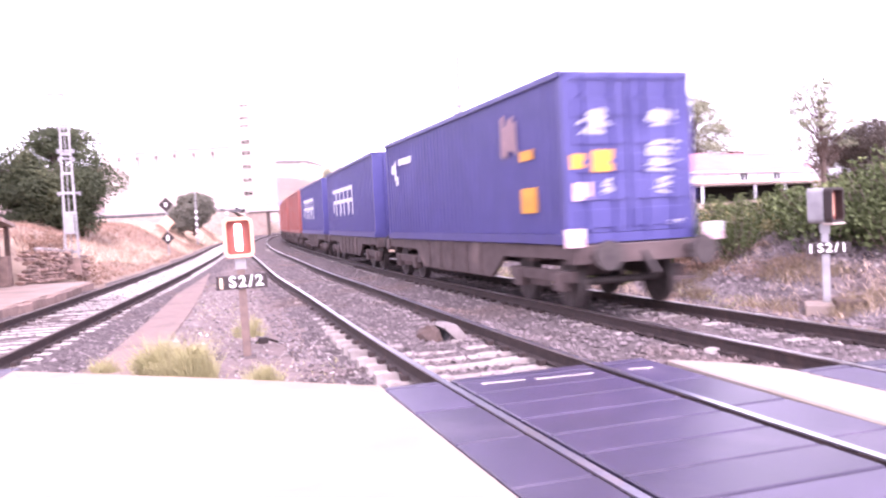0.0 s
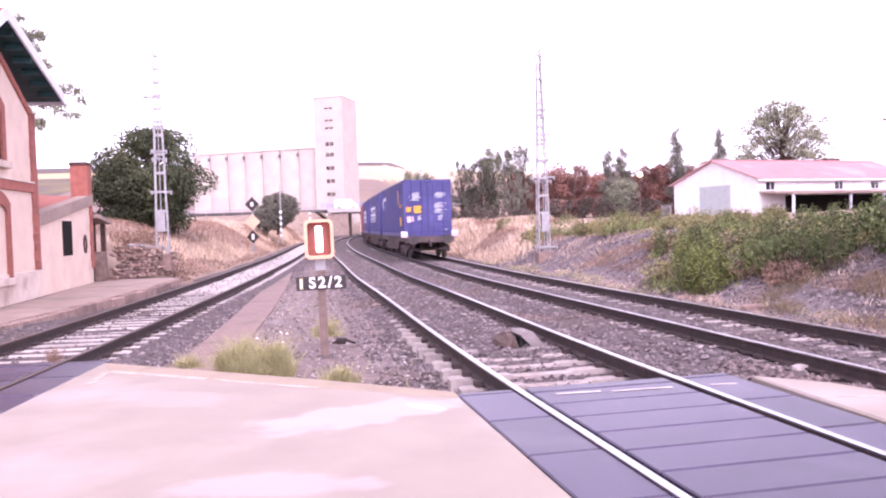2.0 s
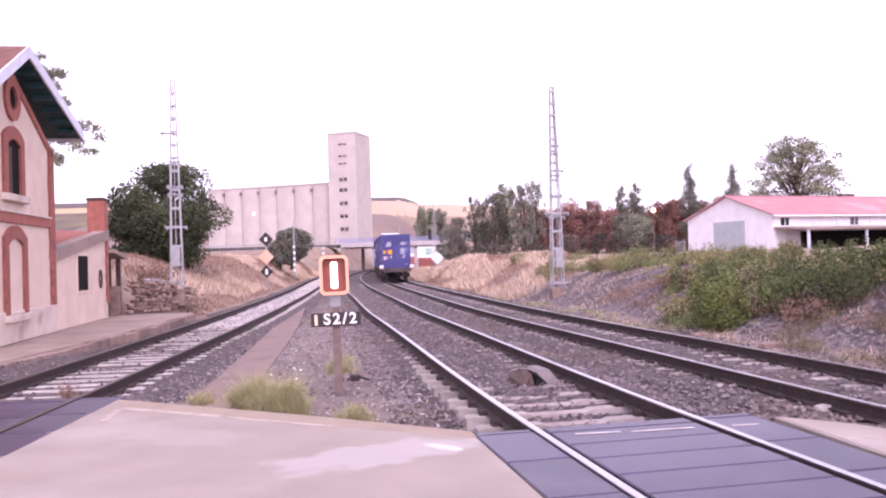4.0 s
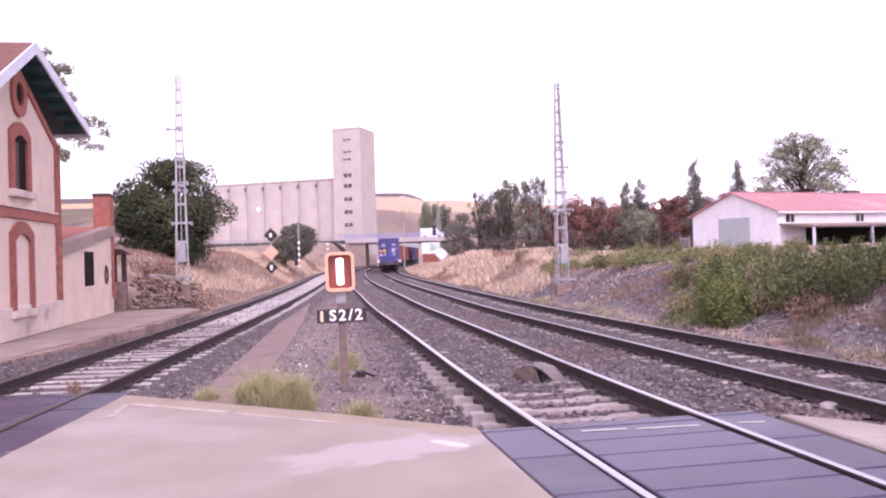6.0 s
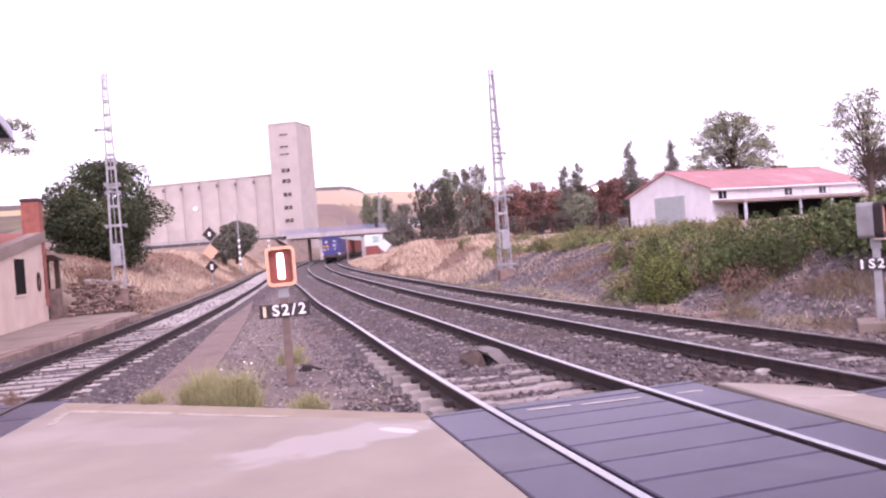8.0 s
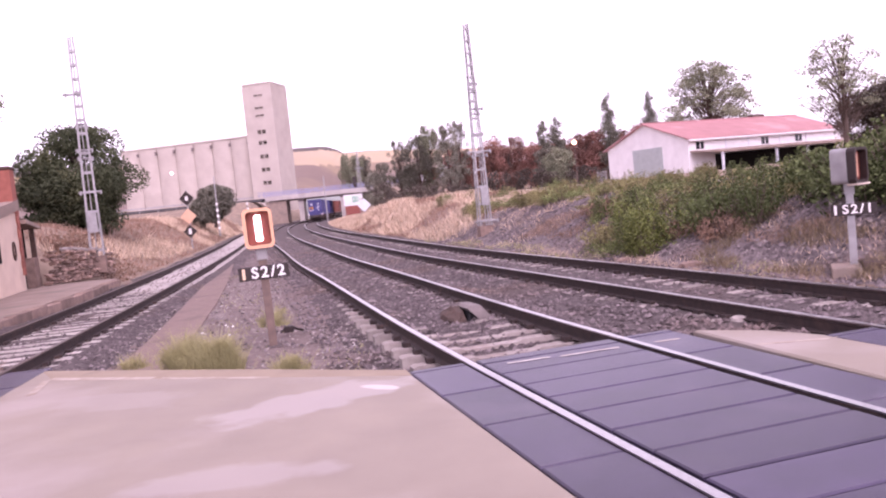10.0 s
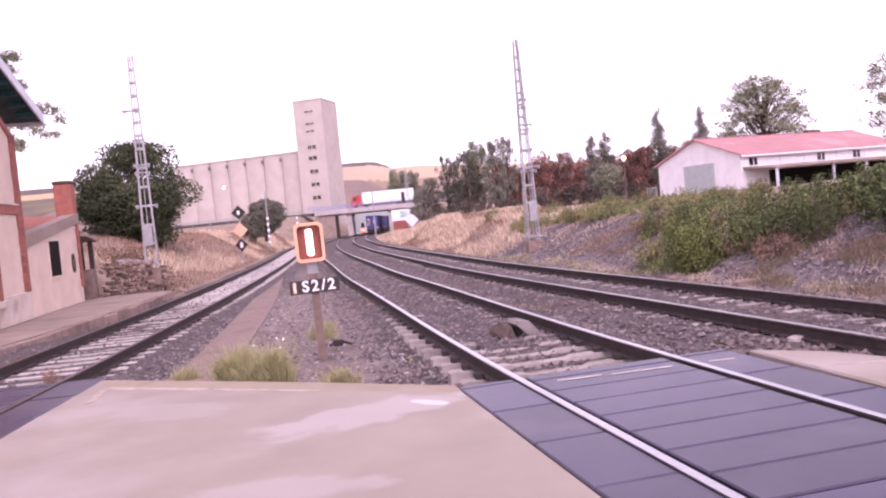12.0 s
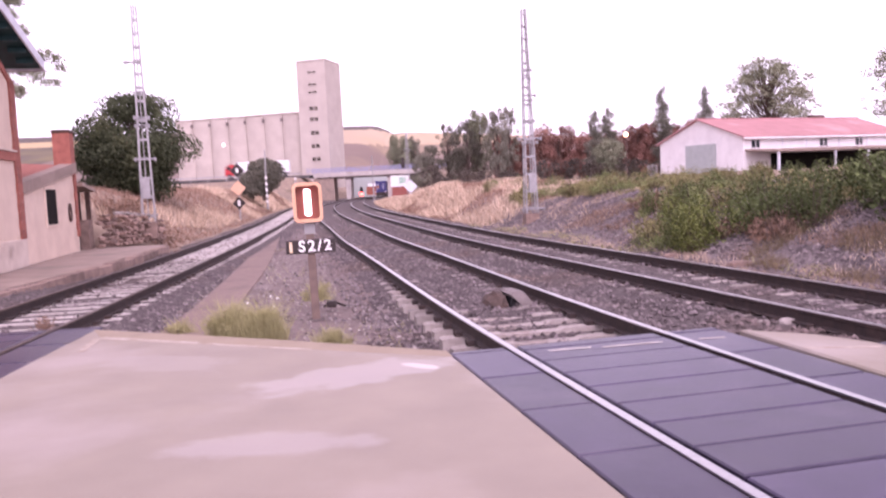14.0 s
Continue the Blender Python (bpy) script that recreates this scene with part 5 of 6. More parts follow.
# ---- distant line-side signs ----
def build_signs():
    t = thing("warning_post", "line-side lattice post with diamond speed boards", "railway sign", Matrix.Translation((-13.15, 60, 0.6)))
    part("post", rod(bmesh.new(), (0, .1, -1.5), (0, .1, 3.6), .06), M["steel"], t)
    for z, k, r in ((3.0, "plate_black", .52), (1.7, "orange_sign", .56), (.6, "plate_black", .48)):
        part("board", bx(-r * .72, r * .72, -.02, .02, -r * .72, r * .72, m=pose(0, 0, z, 0, 45, 0)), M[k], t, "diamond board")
    part("figure", bx(-.1, .1, -.03, -.022, .4, .8), M["plate_white"], t)
    part("figure", bx(-.1, .1, -.03, -.022, 2.85, 3.15), M["plate_white"], t)
    for px, py, top in ((-15.7, 85, 6.4), (-14.6, 98, 3.6)):
        o = thing("banded_post", "slim grey post with white bands below the silo", "post", Matrix.Translation((px, py, 1.2)), "banded posts")
        part("pole", rod(bmesh.new(), (0, 0, -1), (0, 0, top - 1.2), .09, .06), M["steel"], o)
        for k in range(5):
            part("band", rod(bmesh.new(), (0, 0, -.3 + k * .62), (0, 0, -.05 + k * .62), .13), M["plate_white"], o)
    f = build_mast(-1.0, 95.0, 0.2, 8.3, 0.5, 0.0, "distant lattice mast with a signal head", [(6.0, -.4, .4)])
    part("signal_head", bx(-.75, -.35, -.4, -.1, 3.9, 5.1, bevel=.05), M["plate_black"], f, "dark signal head")
    p = thing("round_sign", "pale diamond board by the track under the bridge", "railway sign", Matrix.Translation((-0.75, 94, 0.3)))
    part("post", rod(bmesh.new(), (0, 0.05, -.6), (0, 0.05, 2.2), .05), M["steel"], p)
    part("board", bx(-.55, .55, -.02, .02, -.55, .55, m=pose(0, 0, 1.6, 0, 45, 0)), M["fascia"], p)
    b = thing("signboard", "white and green signboard beyond the bridge", "sign", Matrix.Translation((-3.6, 168, 0.6)))
    part("board", bx(-1.9, 1.9, -.05, .05, 1.6, 3.9), M["white_wall"], b)
    part("patch", bx(-.2, 1.2, -.08, -.052, 2.2, 3.6), M["green_sign"], b, "green panel")
    part("board", bx(-1.7, 1.7, -.05, .05, -.6, 1.5), M["container_red"], b, "red brick panel")
    q = thing("catenary_post", "slim post in front of the bridge", "post", Matrix.Translation((-7.6, 140, 0)))
    part("post", rod(bmesh.new(), (0, 0, -.5), (0, 0, 7.6), .14, .09), M["steel"], q)
    r = thing("stop_signal", "red light signal beyond the bridge", "signal", Matrix.Translation((-13.6, 196, 0)))
    part("post", rod(bmesh.new(), (0, 0, -.5), (0, 0, 2.2), .1), M["steel"], r)
    part("head", bx(-.35, .35, -.1, .2, .3, 2.6, bevel=.05), M["plate_black"], r)
    bm = bmesh.new()
    bmesh.ops.create_icosphere(bm, subdivisions=2, radius=.42, matrix=Matrix.Translation((0, -.2, .9)))
    part("lens", bm, M["lamp_red"], r, "lit red lens")
    w = thing("far_building", "long pale building with red shutters beyond the bridge", "building", Matrix.Translation((-9, 262, 0)))
    # the wall's darker grey stands in for the shade it lies in
    part("wall", bx(-14, 12, 0, 8, -.5, 6.2), M["door_grey"], w)
    part("canopy", bx(-7, 3, -.3, 0, 3.0, 3.9), M["truck_white"], w)
    part("shutter", bx(-7.5, 2, -.1, 0, .2, 2.9), M["brick_red"], w)
    s = thing("street_lamp", "lit amber street lamp among autumn trees", "street lamp", Matrix.Translation((28.7, 110, 1)))
    part("pole", rod(bmesh.new(), (0, 0, -1), (0, 0, 6.4), .07, .05), M["post"], s)
    bm = bmesh.new()
    bmesh.ops.create_icosphere(bm, subdivisions=2, radius=.3, matrix=Matrix.Translation((0, 0, 6.6)))
    part("bulb", bm, M["lamp_amber"], s)


build_signs()


# ---- vegetation ----
def leaf_mesh(name, pts, size, rng, material, parent=None, label="", kind="", squash=0.6):
    """Small bent leaf quads at the given points."""
    verts, faces = [], []
    for p in pts:
        s = size * rng.uniform(0.55, 1.35)
        a, b = rng.normal(size=3), rng.normal(size=3)
        a /= np.linalg.norm(a) + 1e-6
        b -= a * (a @ b)
        b /= np.linalg.norm(b) + 1e-6
        k = len(verts)
        for u, v in ((-1, 0), (0, -squash), (1, 0), (0, squash)):
            verts.append(tuple(p + a * u * s + b * v * s))
        faces.append((k, k + 1, k + 2, k + 3))
    return mesh_part(name, verts, faces, material, parent, label, kind)


def crown_points(rng, lobes, per_area, core=0.55):
    """Points in the outer shells of many lobes (centre, radii)."""
    out = []
    for c, r in lobes:
        n = int(per_area * (r[0] * r[1] + r[1] * r[2] + r[0] * r[2]))
        d = rng.normal(size=(n, 3))
        d /= np.linalg.norm(d, axis=1, keepdims=True)
        q = rng.uniform(core, 1.05, (n, 1))
        out.append(np.array(c) + d * q * np.array(r))
    return np.concatenate(out)


def build_tree(x, y, z, height, width, seed, leaf, label, category="tree", trunk=0.3, lobes=14, density=26, size=0.2, airy=0.0, name="tree", group="", flat_top=False, feather=0.0, ragged=0.0):
    """A tapered trunk with limbs, and a crown of leaf clumps."""
    rng = np.random.default_rng(seed)
    t = thing(name, label, category, Matrix.Translation((x, y, z)), group)
    bm = bmesh.new()
    r0 = max(0.06, width * 0.035)
    top = height * 0.72
    rod(bm, (0, 0, -0.5), (width * .02, 0, height * trunk), r0 * 1.25, r0 * .8)
    rod(bm, (width * .02, 0, height * trunk), (0, 0, top), r0 * .8, r0 * .25)
    ls = []
    for k in range(lobes):
        a = rng.uniform(0, 6.283)
        hh = rng.uniform(trunk + .08, .92)
        reach = width / 2 * math.sin(math.pi * min(1, max(0.12, (hh - trunk * .6) / (1.02 - trunk * .6)))) ** .6
        rr = reach * rng.uniform(.35, .85)
        if flat_top:
            hh = rng.uniform(.46, .96)
            rr = width / 2 * rng.uniform(.1, 1) ** .6 * math.sqrt(max(.05, 1 - ((hh - .5) / .5) ** 2)) * .86
        c = (rr * math.cos(a), rr * math.sin(a), height * hh)
        s = width * rng.uniform(.13, .22) * (1 - airy * .35)
        if flat_top:
            s *= .52
        s *= (1 - .45 * feather) * rng.uniform(1 - ragged, 1 + .3 * ragged)
        ls.append((c, (s * (1.35 if flat_top else 1), s * (1.35 if flat_top else 1), s * rng.uniform(.6, .9) * (.95 if flat_top else 1) * (1 + 1.1 * feather))))
        rod(bm, (0, 0, max(height * trunk * .8, height * (hh - .25))), c, r0 * (.14 if flat_top else .32), r0 * .05, seg=5)
    part("trunk", bm, M["bark"], t)
    leaf_mesh("crown", crown_points(rng, ls, density), size, rng, M[leaf], t)
    return t


def build_poplar(x, y, z, height, width, seed, leaf, label):
    rng = np.random.default_rng(seed)
    t = thing("poplar_tree", label, "tree", Matrix.Translation((x, y, z)))
    part("trunk", rod(bmesh.new(), (0, 0, -.5), (0, 0, height * .9), width * .07, .02), M["bark"], t)
    ls = []
    for k in range(34):
        h = .12 + .86 * (k / 33)
        w = width / 2 * (.22 + .78 * math.sin(math.pi * min(1.0, .12 + .88 * h) ** .8) ** .8)
        a = rng.uniform(0, 6.283)
        q = w * rng.uniform(.1, .5)
        s = w * rng.uniform(.4, .62)
        ls.append(((q * math.cos(a), q * math.sin(a), height * h), (s, s, height * rng.uniform(.035, .06))))
    leaf_mesh("crown", crown_points(rng, ls, 150, .3), .1, rng, M[leaf], t)


def build_bush(x, y, z, w, d, h, seed, leaf, label, size=0.09, density=150):
    rng = np.random.default_rng(seed)
    t = thing("bush", label, "bush", Matrix.Translation((x, y, z)), "bushes on the bank")
    ls = []
    for k in range(8):
        a = rng.uniform(0, 6.283)
        q = rng.uniform(.1, .85)
        s = rng.uniform(.2, .42)
        ls.append(((w / 2 * q * math.cos(a), d / 2 * q * math.sin(a), h * rng.uniform(.25, .62)), (w * s * .8, d * s * .8, h * s)))
    for k in range(9):
        a = rng.uniform(0, 6.283)
        q = rng.uniform(.1, 1.0)
        s = rng.uniform(.05, .1)
        ls.append(((w / 2 * q * math.cos(a), d / 2 * q * math.sin(a), h * rng.uniform(.6, 1.2) * (1 - .3 * q)), (s * 1.3, s * 1.3, s * 1.8)))
    leaf_mesh("foliage", crown_points(rng, ls, density, .5), size, rng, M[leaf], t)
    bm = bmesh.new()
    for c, r in ls:
        rod(bm, (c[0] * .2, c[1] * .2, -.15), c, .014, .006, seg=5)
    part("stem", bm, M["bark"], t)


def gz(x, y):
    return ground_z(x, y)


def blades(name, pts, h, rng, material, label, lean=.35, width=.012, parent=None, kind="stuff"):
    verts, faces = [], []
    for x, y, z in pts:
        a = rng.uniform(0, 6.283)
        hh = h * rng.uniform(.5, 1.2)
        dx, dy = math.cos(a), math.sin(a)
        l = hh * lean * rng.uniform(.2, 1.3)
        b = rng.uniform(0, 6.283)
        lx, ly = l * math.cos(b), l * math.sin(b)
        k = len(verts)
        w = width * (1 + .02 * y)
        verts += [(x - dx * w, y - dy * w, z), (x + dx * w, y + dy * w, z), (x + dx * w * .7 + lx * .4, y + dy * w * .7 + ly * .4, z + hh * .6), (x - dx * w * .7 + lx * .4, y - dy * w * .7 + ly * .4, z + hh * .6), (x + lx, y + ly, z + hh)]
        faces += [(k, k + 1, k + 2, k + 3), (k + 3, k + 2, k + 4)]
    return tagged(mesh_part(name, verts, faces, material, parent), label, "grass" if not parent else "", kind=kind)


def build_grass():
    rng = np.random.default_rng(9)
    pts, low = [], []
    for _ in range(80000):
        y = 24 + 110 * rng.random() ** 1.3
        if rng.random() < .5:
            x = track_c(y) + 2.6 + 9 * rng.random() ** 1.2
            if y < 38:
                continue
        else:
            x = track_a(y) - 2.4 - 12 * rng.random()
            if y < 31.5:
                continue
        (pts if noise.noise(Vector((x * .35, y * .12, 11))) > (-.1 if x > -4 or y > 70 else .25) else low).append((x, y, gz(x, y) - .02))
    blades("brown_grass", low, .26, rng, M["straw_brown"], "low brown dry grass on the banks", lean=1.1, width=.010)
    blades("dry_grass_tufts", pts, .48, rng, M["straw"], "tall dry straw coloured grass on the banks", lean=.9, width=.011)
    pts = []
    for _ in range(9000):
        y = rng.uniform(9.5, 38)
        x = track_c(y) + 2.6 + rng.uniform(0, 5.5)
        if noise.noise(Vector((x * .6, y * .6, 2))) > .02:
            pts.append((x, y, gz(x, y) - .02))
    blades("slope_grass", pts, .2, rng, M["straw"], "sparse dry grass on the stony slope", lean=1.1, width=.006)
    pts = []
    for _ in range(9000):
        y = rng.uniform(15, 29)
        x = track_c(y) + rng.uniform(3.9, 5.4) - max(0, y - 21) * .05
        if noise.noise(Vector((x * .6, y * .6, 8))) > -.05:
            pts.append((x, y, gz(x, y) - .02))
    blades("red_grass", pts, .2, rng, M["straw_red"], "reddish dry grass between scree and bushes", lean=1.2, width=.004)
    pts = []
    for _ in range(7000):
        y = rng.uniform(12, 17.4)
        x = track_c(y) + rng.uniform(2.7, 4.6)
        if noise.noise(Vector((x * .7, y * .7, 18))) > -.08:
            pts.append((x, y, gz(x, y) - .02))
    blades("olive_grass", pts, .3, rng, M["grass_olive"], "brownish green grass on the foot of the slope", lean=.9, width=.003)
    pts = []
    for _ in range(3600):
        y = rng.uniform(9.5, 40)
        x = track_c(y) + rng.uniform(2.3, 3.2)
        if noise.noise(Vector((x * .5, y * .35, 6))) > (.0 if y > 25 else .3):
            pts.append((x, y, gz(x, y) - .02))
    blades("verge_grass", pts, .16, rng, M["weed"], "yellow green grass along the foot of the slope", lean=.8, width=.007)
    pts = []
    for _ in range(2600):
        y = rng.uniform(9, 30)
        x = rng.uniform(track_a(y) + 1.3, track_b(y) - 1.3)
        if y > 11 - (x + 4.4) * .56 and noise.noise(Vector((x * .8, y * .5, 5))) > .15:
            pts.append((x, y, gz(x, y)))
    blades("sparse_weeds", pts, .13, rng, M["weed"], "sparse low weeds between the tracks", lean=.8, width=.006)

    def tuft(x, y, r, h, n, material="weed", label="pale green grass tuft at the roadway edge", leafy=0):
        """Blades that fan out of a narrow foot, with fine leaves filling a round head."""
        q = []
        for _ in range(n):
            a, d = rng.uniform(0, 6.283), r * rng.random() ** .6
            q.append((x + d * math.cos(a), y + d * math.sin(a) * .8, -.27 - .5 * h * (d / r) ** 2))
        t = thing("grass_tuft", label, "grass tuft", group="grass tufts")
        blades("clump", q, h, rng, M[material], "", lean=.6, width=.0035, parent=t, kind="")
        if leafy:
            lobes = []
            for _ in range(leafy):
                a, d = rng.uniform(0, 6.283), r * rng.uniform(.2, .8)
                lobes.append(((x + d * math.cos(a), y + d * math.sin(a), -.27 + h * rng.uniform(.3, .72) * (1 - .35 * d / r)), (r * .42, r * .42, h * .22)))
            leaf_mesh("leaves", crown_points(rng, lobes, 8000, .2), .015, rng, M[material], t, squash=.3)
    tuft(-2.52, 10.75, .34, .62, 900, leafy=12)
    tuft(-2.1, 10.6, .32, .60, 900, leafy=12)
    tuft(-1.12, 9.95, .26, .3, 500, leafy=4)
    tuft(-3.5, 11.7, .24, .26, 260, leafy=3)
    tuft(-5.68, 12.2, .13, .34, 160, "straw_brown", "small brown withered weed between the siding rails", 3)
    tuft(-1.9, 14.8, .3, .4, 250, leafy=3)


build_grass()

# left bank
build_tree(-15.4, 45, 2.0, 5.4, 6.3, 17, "leaf_dark", "dense dark green tree behind the annex", lobes=56, density=270, size=.075, feather=.0, trunk=.04, ragged=.3)
build_tree(-16.6, 44, 1.9, 3.3, 4.0, 41, "leaf_dark", "dark green shrub under the tree behind the annex", "shrub", lobes=30, density=230, size=.075, trunk=.02, name="shrub")
build_tree(-14.4, 44.5, 1.9, 3.0, 3.8, 42, "leaf_dark", "dark green shrub under the tree behind the annex", "shrub", lobes=30, density=230, size=.075, trunk=.02, name="shrub")
build_tree(-17.0, 90, 1.6, 3.9, 4.6, 12, "leaf_grey", "round grey green bush below the silo", "bush", lobes=64, density=150, size=.11, trunk=.03, name="bush")
build_tree(-18.6, 92, 1.6, 2.4, 3.6, 13, "leaf_grey", "low grey green bush on the bank", "bush", lobes=14, density=130, size=.13, trunk=.05, name="bush")


def build_house_tree():
    """A thin tree behind the station house with a few drooping leafy boughs."""
    rng = np.random.default_rng(14)
    t = thing("tree", "thin leafy tree rising behind the station house", "tree", Matrix.Translation((-20.6, 38, 0.2)))
    bm = bmesh.new()
    rod(bm, (0, 0, -.5), (.2, 0, 6.5), .2, .14)
    rod(bm, (.2, 0, 6.5), (1.0, .2, 11.4), .14, .05)
    ls = []
    for x0, z0, x1, z1, n in ((.5, 9.3, 4.3, 8.0, 12), (.5, 8.6, 4.0, 7.2, 12), (.4, 8.0, 3.2, 6.6, 11), (1.2, 9.6, 3.2, 10.0, 10), (1.2, 10.2, 2.9, 10.9, 9), (1.0, 9.0, 3.2, 9.2, 9), (1.2, 10.4, 2.3, 11.4, 6)):
        a, b = np.array((x0, 0, z0)), np.array((x1, rng.uniform(-.8, .8), z1))
        rod(bm, tuple(a), tuple(b), .05, .012, seg=5)
        for k in range(n):
            c = a + (b - a) * (.35 + .7 * k / n) + rng.normal(size=3) * .2
            r = rng.uniform(.28, .52)
            ls.append((tuple(c), (r, r, r * .7)))
            rod(bm, tuple(a + (b - a) * (.3 + .6 * k / n)), tuple(c), .016, .006, seg=4)
    part("trunk", bm, M["bark"], t)
    leaf_mesh("crown", crown_points(rng, ls, 420, .2), .055, rng, M["leaf_pine"], t)


build_house_tree()
# tree line right of the bridge
rnd = random.Random(5)
for k, (x, h, w, airy) in enumerate(((-2.3, 10.3, 5.2, .1), (-.4, 9.4, 4.4, .1), (2.6, 8.6, 4.0, .4), (5.2, 12.4, 4.2, .8), (8.3, 13.0, 5.0, .2), (10.4, 14.3, 5.2, .1), (12.6, 13.6, 4.8, .2),
                                 (14.9, 14.6, 4.0, .5), (6.6, 7.5, 4.5, .2), (1.0, 7.0, 4.0, .2))):
    near = x > .9
    k1 = 1 if near else 1.62
    build_tree(x * k1, 128 * k1 + rnd.uniform(-3, 5), gz(x * k1, 128 * k1) - .1, h * k1 - (0 if near else 1.0), w * k1, 100 + k, "leaf_grey" if k % 5 else "leaf_pine", "grey-green tree in the line behind the railway", lobes=62, density=200 * (1 - .4 * airy), size=.1, feather=.8, airy=airy, trunk=.15 + .2 * airy, group="trees behind the railway")
for k in range(26):
    x = 14 + k * 1.35 + rnd.uniform(-.5, .5)
    build_tree(x, 136 + rnd.uniform(-4, 8), .5, rnd.uniform(8.6, 11.0), 4.8, 140 + k, "leaf_red", "reddish autumn tree in the line behind the railway", lobes=34, density=110, size=.12, feather=.5, trunk=.1, group="autumn trees")
for k in range(24):
    build_tree(2.2 + k * 2.1, 118 + rnd.uniform(-3, 3), .2, rnd.uniform(3.6, 4.9), 4.2, 180 + k, "leaf_hedge", "dark hedge shrub below the trees", "shrub", lobes=14, density=60, size=.14, trunk=.06, name="hedge_shrub", group="hedge shrubs")
build_tree(28.6, 120, .5, 7.4, 5.4, 31, "leaf_pine", "round dark green tree among autumn trees", lobes=30, density=150, size=.11, trunk=.1, ragged=.4)
for x in (32.5, 34.6, 36.4, 38.2):
    build_tree(x, 139, .5, 9.8, 5.2, int(x * 10), "leaf_red", "reddish autumn tree in the line behind the railway", lobes=34, density=110, size=.12, feather=.5, trunk=.1, group="autumn trees")
build_poplar(39.9, 130, .5, 15.4, 5.8, 1, "leaf_grey", "slim dark poplar behind the shed")
build_poplar(28.0, 126, .5, 11.8, 5.2, 2, "leaf_grey", "slim poplar among autumn trees")
build_poplar(30.4, 127, .5, 12.2, 5.4, 3, "leaf_grey", "slim poplar among autumn trees")
build_poplar(48.5, 135, .5, 15.8, 5.8, 6, "leaf_grey", "slim poplar beside the pine")
build_tree(50.5, 115, .8, 17.4, 15.5, 21, "leaf_pine", "tall spreading tree behind the farm shed", lobes=200, density=48, size=.12, airy=1.1, trunk=.3, flat_top=True, ragged=.6)
build_tree(43.2, 70, .8, 12.2, 8.5, 22, "leaf_pine", "tall airy tree beside the farm shed", lobes=130, density=90, size=.085, airy=.9, trunk=.25, flat_top=True, ragged=.6)
build_tree(48, 72, .8, 8.0, 8.5, 23, "leaf_hedge", "dark brownish tree beside the farm shed", lobes=40, density=110, size=.11, trunk=.1)
# bramble along the right bank: one clump spilling down the slope, a belt along the crest
def on_clump(y, off):
    low = 2.95 + max(0.0, y - 21.2) * .46
    near = 19.0 + max(0.0, off - 3.2) * .75
    return low < off < 7 and y > near or off > 4.5 + max(0.0, y - 20) * .2 and y < 27 and y > 16.8


spots = []
while len(spots) < 150:
    y, off = rnd.uniform(16.8, 30), rnd.uniform(3.0, 9.5)
    if on_clump(y, off):
        spots.append((y, off))
spots += [(rnd.uniform(27, 36), rnd.uniform(6.5, 16)) for k in range(44)]
spots += [(rnd.uniform(28, 40), rnd.uniform(6.2, 8.6)) for k in range(34)]
spots += [(rnd.uniform(38, 43), rnd.uniform(5.0, 6.6)) for k in range(7)]
spots += [(rnd.uniform(35, 54), rnd.uniform(5.8, 22)) for k in range(64)]
for k, (y, off) in enumerate(spots):
    x = track_c(y) + off
    w = rnd.choice((.6, .8, 1.0, 1.3, 1.6))
    a = x / y
    crest = float(np.interp(a, (.2, .3, .38, .44, .54, .62), (1.6, 1.38, 1.42, 1.6, 1.85, 2.0)))
    if y > 27:
        crest = 1.72 if a < .3 else 1.5
    g = gz(x, y)
    if y > 34:
        g -= .05
    h = rnd.uniform(.75, 1.05) if y > 34 else max(.4, min(1.15, crest - g)) * rnd.choice((.4, .6, .8, 1.0, 1.2))
    leaf = "leaf_yellow" if (y > 26 and k % 2) or k % 5 == 0 else "leaf_bramble" if (k % 4 if a > .42 else k % 2) else "leaf_green"
    if off < 4.3 and y < 23 and k % 2:
        leaf = "leaf_fresh"
    tint = {"leaf_fresh": "fresh yellow green", "leaf_yellow": "yellowish green dry", "leaf_bramble": "dark green", "leaf_green": "dense green"}[leaf]
    build_bush(x, y, g - .12, w, w, h, 300 + k, leaf, tint + " bramble bush on the cutting slope", size=.034, density=390)
for k in range(34):
    y = rnd.uniform(13.5, 24)
    a = rnd.uniform(.57, .8)
    x = y * a
    if x - track_c(y) > 5.2:
        build_bush(x, y, gz(x, y) - .1, 2.3, 2.3, rnd.uniform(.85, 1.0) * float(np.interp(a, (.57, .64, .7), (.95, 1.3, 1.9))), 500 + k, "leaf_bramble" if k % 4 else "leaf_green", "tall dark green shrub behind the unlit signal", size=.05, density=170)
for k in range(9):
    y = rnd.uniform(13.8, 17.0)
    x = y * rnd.uniform(.655, .74)
    build_bush(x, y, gz(x, y) - .1, 1.7, 1.7, rnd.uniform(1.1, 1.5), 560 + k, "leaf_bramble", "tall dark green shrub behind the unlit signal", size=.045, density=200)
# withered clumps at the lower edge of the brambles
for k in range(12):
    y = rnd.uniform(17, 26)
    off = 4.2 + rnd.uniform(-.2, .5) + max(0, y - 21) * .12
    x = track_c(y) + off
    build_bush(x, y, gz(x, y) - .08, rnd.uniform(.7, 1.2), .9, rnd.uniform(.35, .6), 600 + k, "leaf_scrub" if k % 2 else "straw_red", "withered brown bramble at the foot of the green bushes", size=.035, density=240)
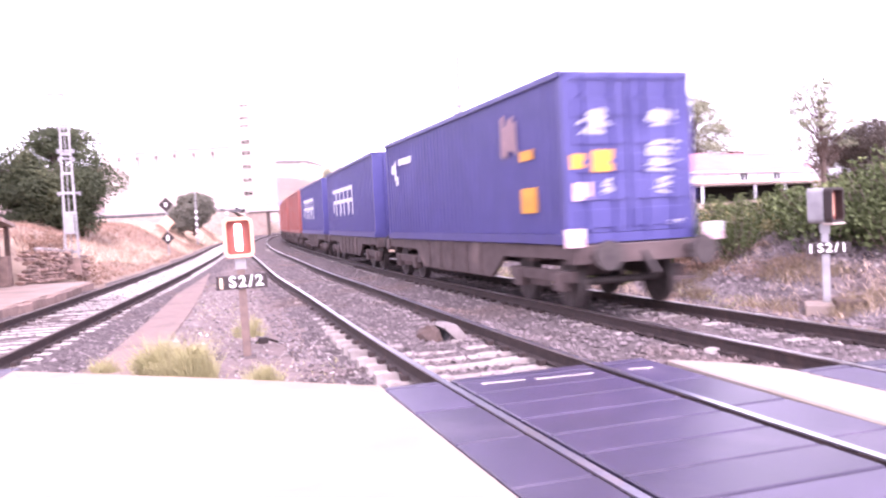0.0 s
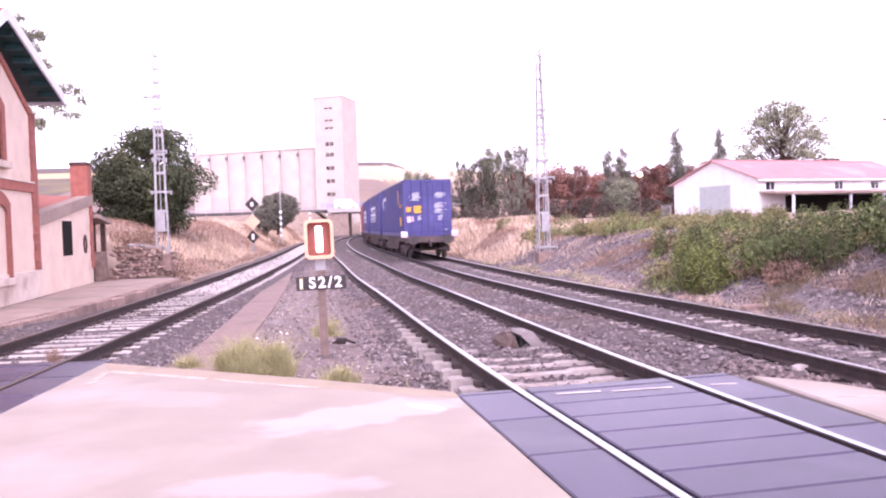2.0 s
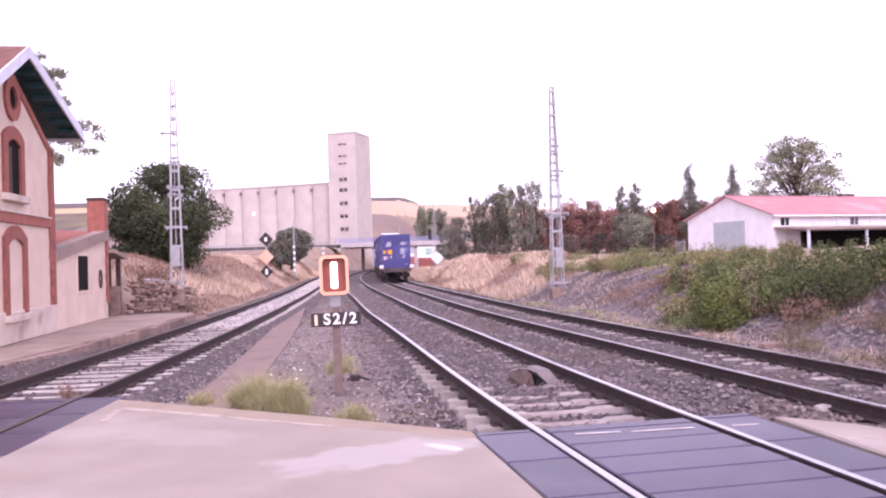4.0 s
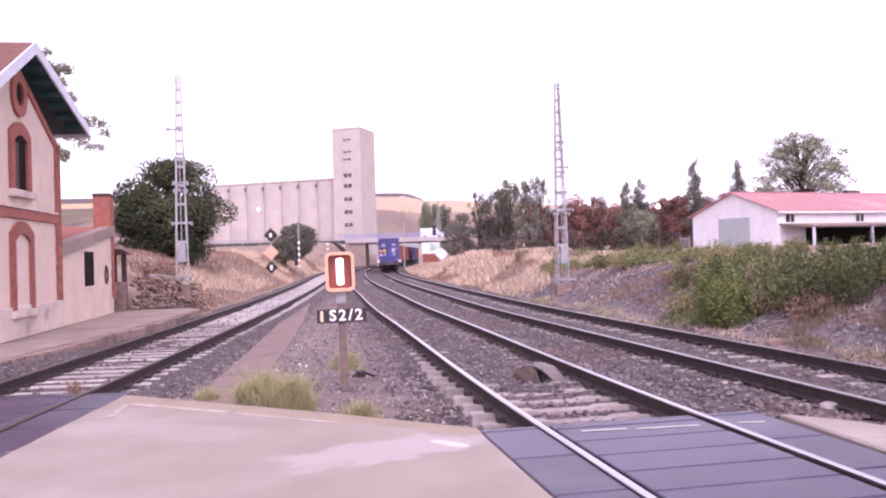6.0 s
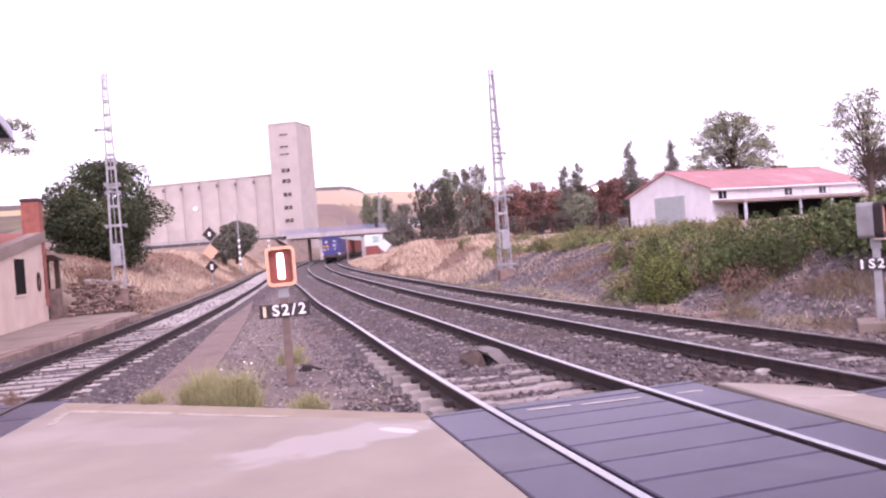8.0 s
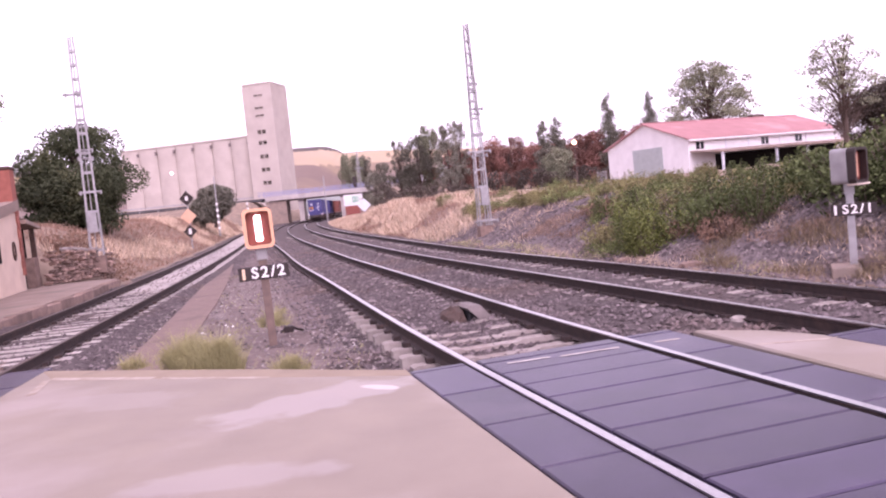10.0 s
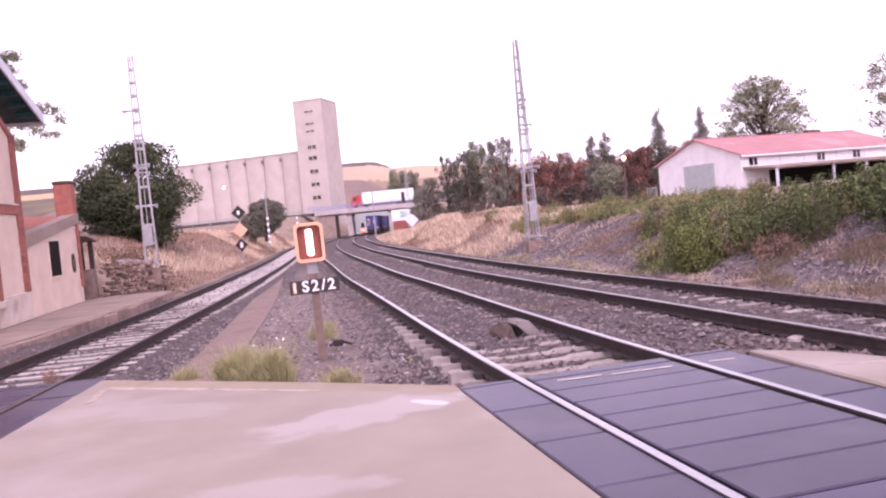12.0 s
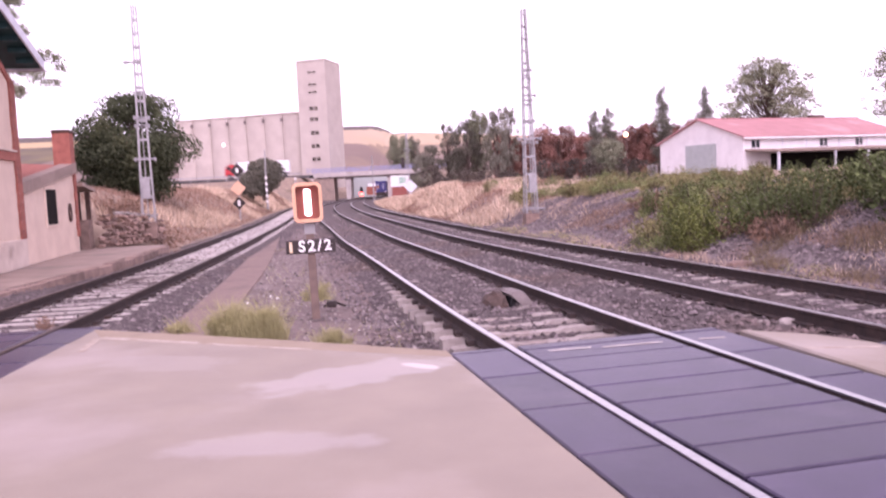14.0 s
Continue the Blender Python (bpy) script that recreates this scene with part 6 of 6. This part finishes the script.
# dry reddish scrub by the dry stone wall
for x, y in ((-10.4, 32.4), (-11.6, 31.2), (-12.3, 33.0), (-11.2, 34.5), (-12.8, 36.5)):
    build_bush(x, y, gz(x, y) - .1, 1.8, 1.8, 1.1, int(y * 10), "leaf_scrub", "dry reddish brown scrub behind the stone wall", size=.05, density=120)


def build_rock(x, y, w, d, h, seed, stone="kerb", z=None):
    rnd2 = random.Random(seed)
    bm = bmesh.new()
    bmesh.ops.create_icosphere(bm, subdivisions=2, radius=.5)
    for v in bm.verts:
        v.co *= rnd2.uniform(.86, 1.1)
        v.co = Vector((v.co.x * w, v.co.y * d, max(-.3, min(.34, v.co.z)) * h))
    me = bpy.data.meshes.new("rock")
    bm.to_mesh(me)
    bm.free()
    me.materials.append(M[stone])
    ob = new("rock", me)
    ob.location = (x, y, (gz(x, y) if z is None else z) + .1 * h)
    tagged(ob, "flat pale rock at the foot of the slope" if z is None else "pale broken stone in the ballast by the crossing", "rock", "rocks")


build_rock(track_c(16.8) + 2.75, 16.8, .6, .4, .3, 1)
build_rock(track_c(19.5) + 2.7, 19.5, .45, .35, .25, 2)
build_rock(4.54, 9.65, 0.36, .26, 0.22, 11, "pale_stone", -.23)
build_rock(4.70, 9.18, 0.24, .26, 0.16, 12, "pale_stone", -.23)
build_rock(6.19, 9.65, 0.50, .26, 0.12, 13, "pale_stone", -.23)
build_rock(-8.9, 30.2, .5, .4, .4, 3)
build_rock(-8.6, 31.4, .4, .35, .3, 4)


# ---- what moves ----
def motions():
    speed, start = 13.93, 13.0
    times = [i * 0.5 for i in range(29)]

    def car_pose(t, i):
        y = start + speed * t + 6.1 + PITCH * i
        a, b = y - 4.6, y + 4.6
        pa, pb = Vector((track_c(a), a, 0)), Vector((track_c(b), b, 0))
        d = pb - pa
        return Matrix.Translation((pa + pb) / 2) @ Matrix.Rotation(math.atan2(d.y, d.x) - math.pi / 2, 4, "Z")
    up = Matrix.Translation((0, 0, DECK))
    for i, (w, c, wheels) in enumerate(TRAIN):
        walk(w, [(t, car_pose(t, i)) for t in times])
        walk(c, [(t, car_pose(t, i) @ up) for t in times])
        for ws, y in wheels if i == 0 else ():
            walk(ws, [(k / 30, Matrix.Translation((0, y, .44)) @ Matrix.Rotation(-speed * k / 30 / .44, 4, "X")) for k in range(421)])
    # lorry and van cross the bridge towards the silo
    walk(LORRY, [(t, Matrix.Translation((-15.0 - 14.2 * (t - 12.0), ROAD_Y - 1.8, 5.82))) for t in (0, 7, 14)])
    walk(VAN, [(t, Matrix.Translation((-11.0 + 4 * (t - 3.5), ROAD_Y + 1.8, 5.82)) @ Matrix.Rotation(math.pi, 4, "Z")) for t in (0, 7, 14)])


motions()
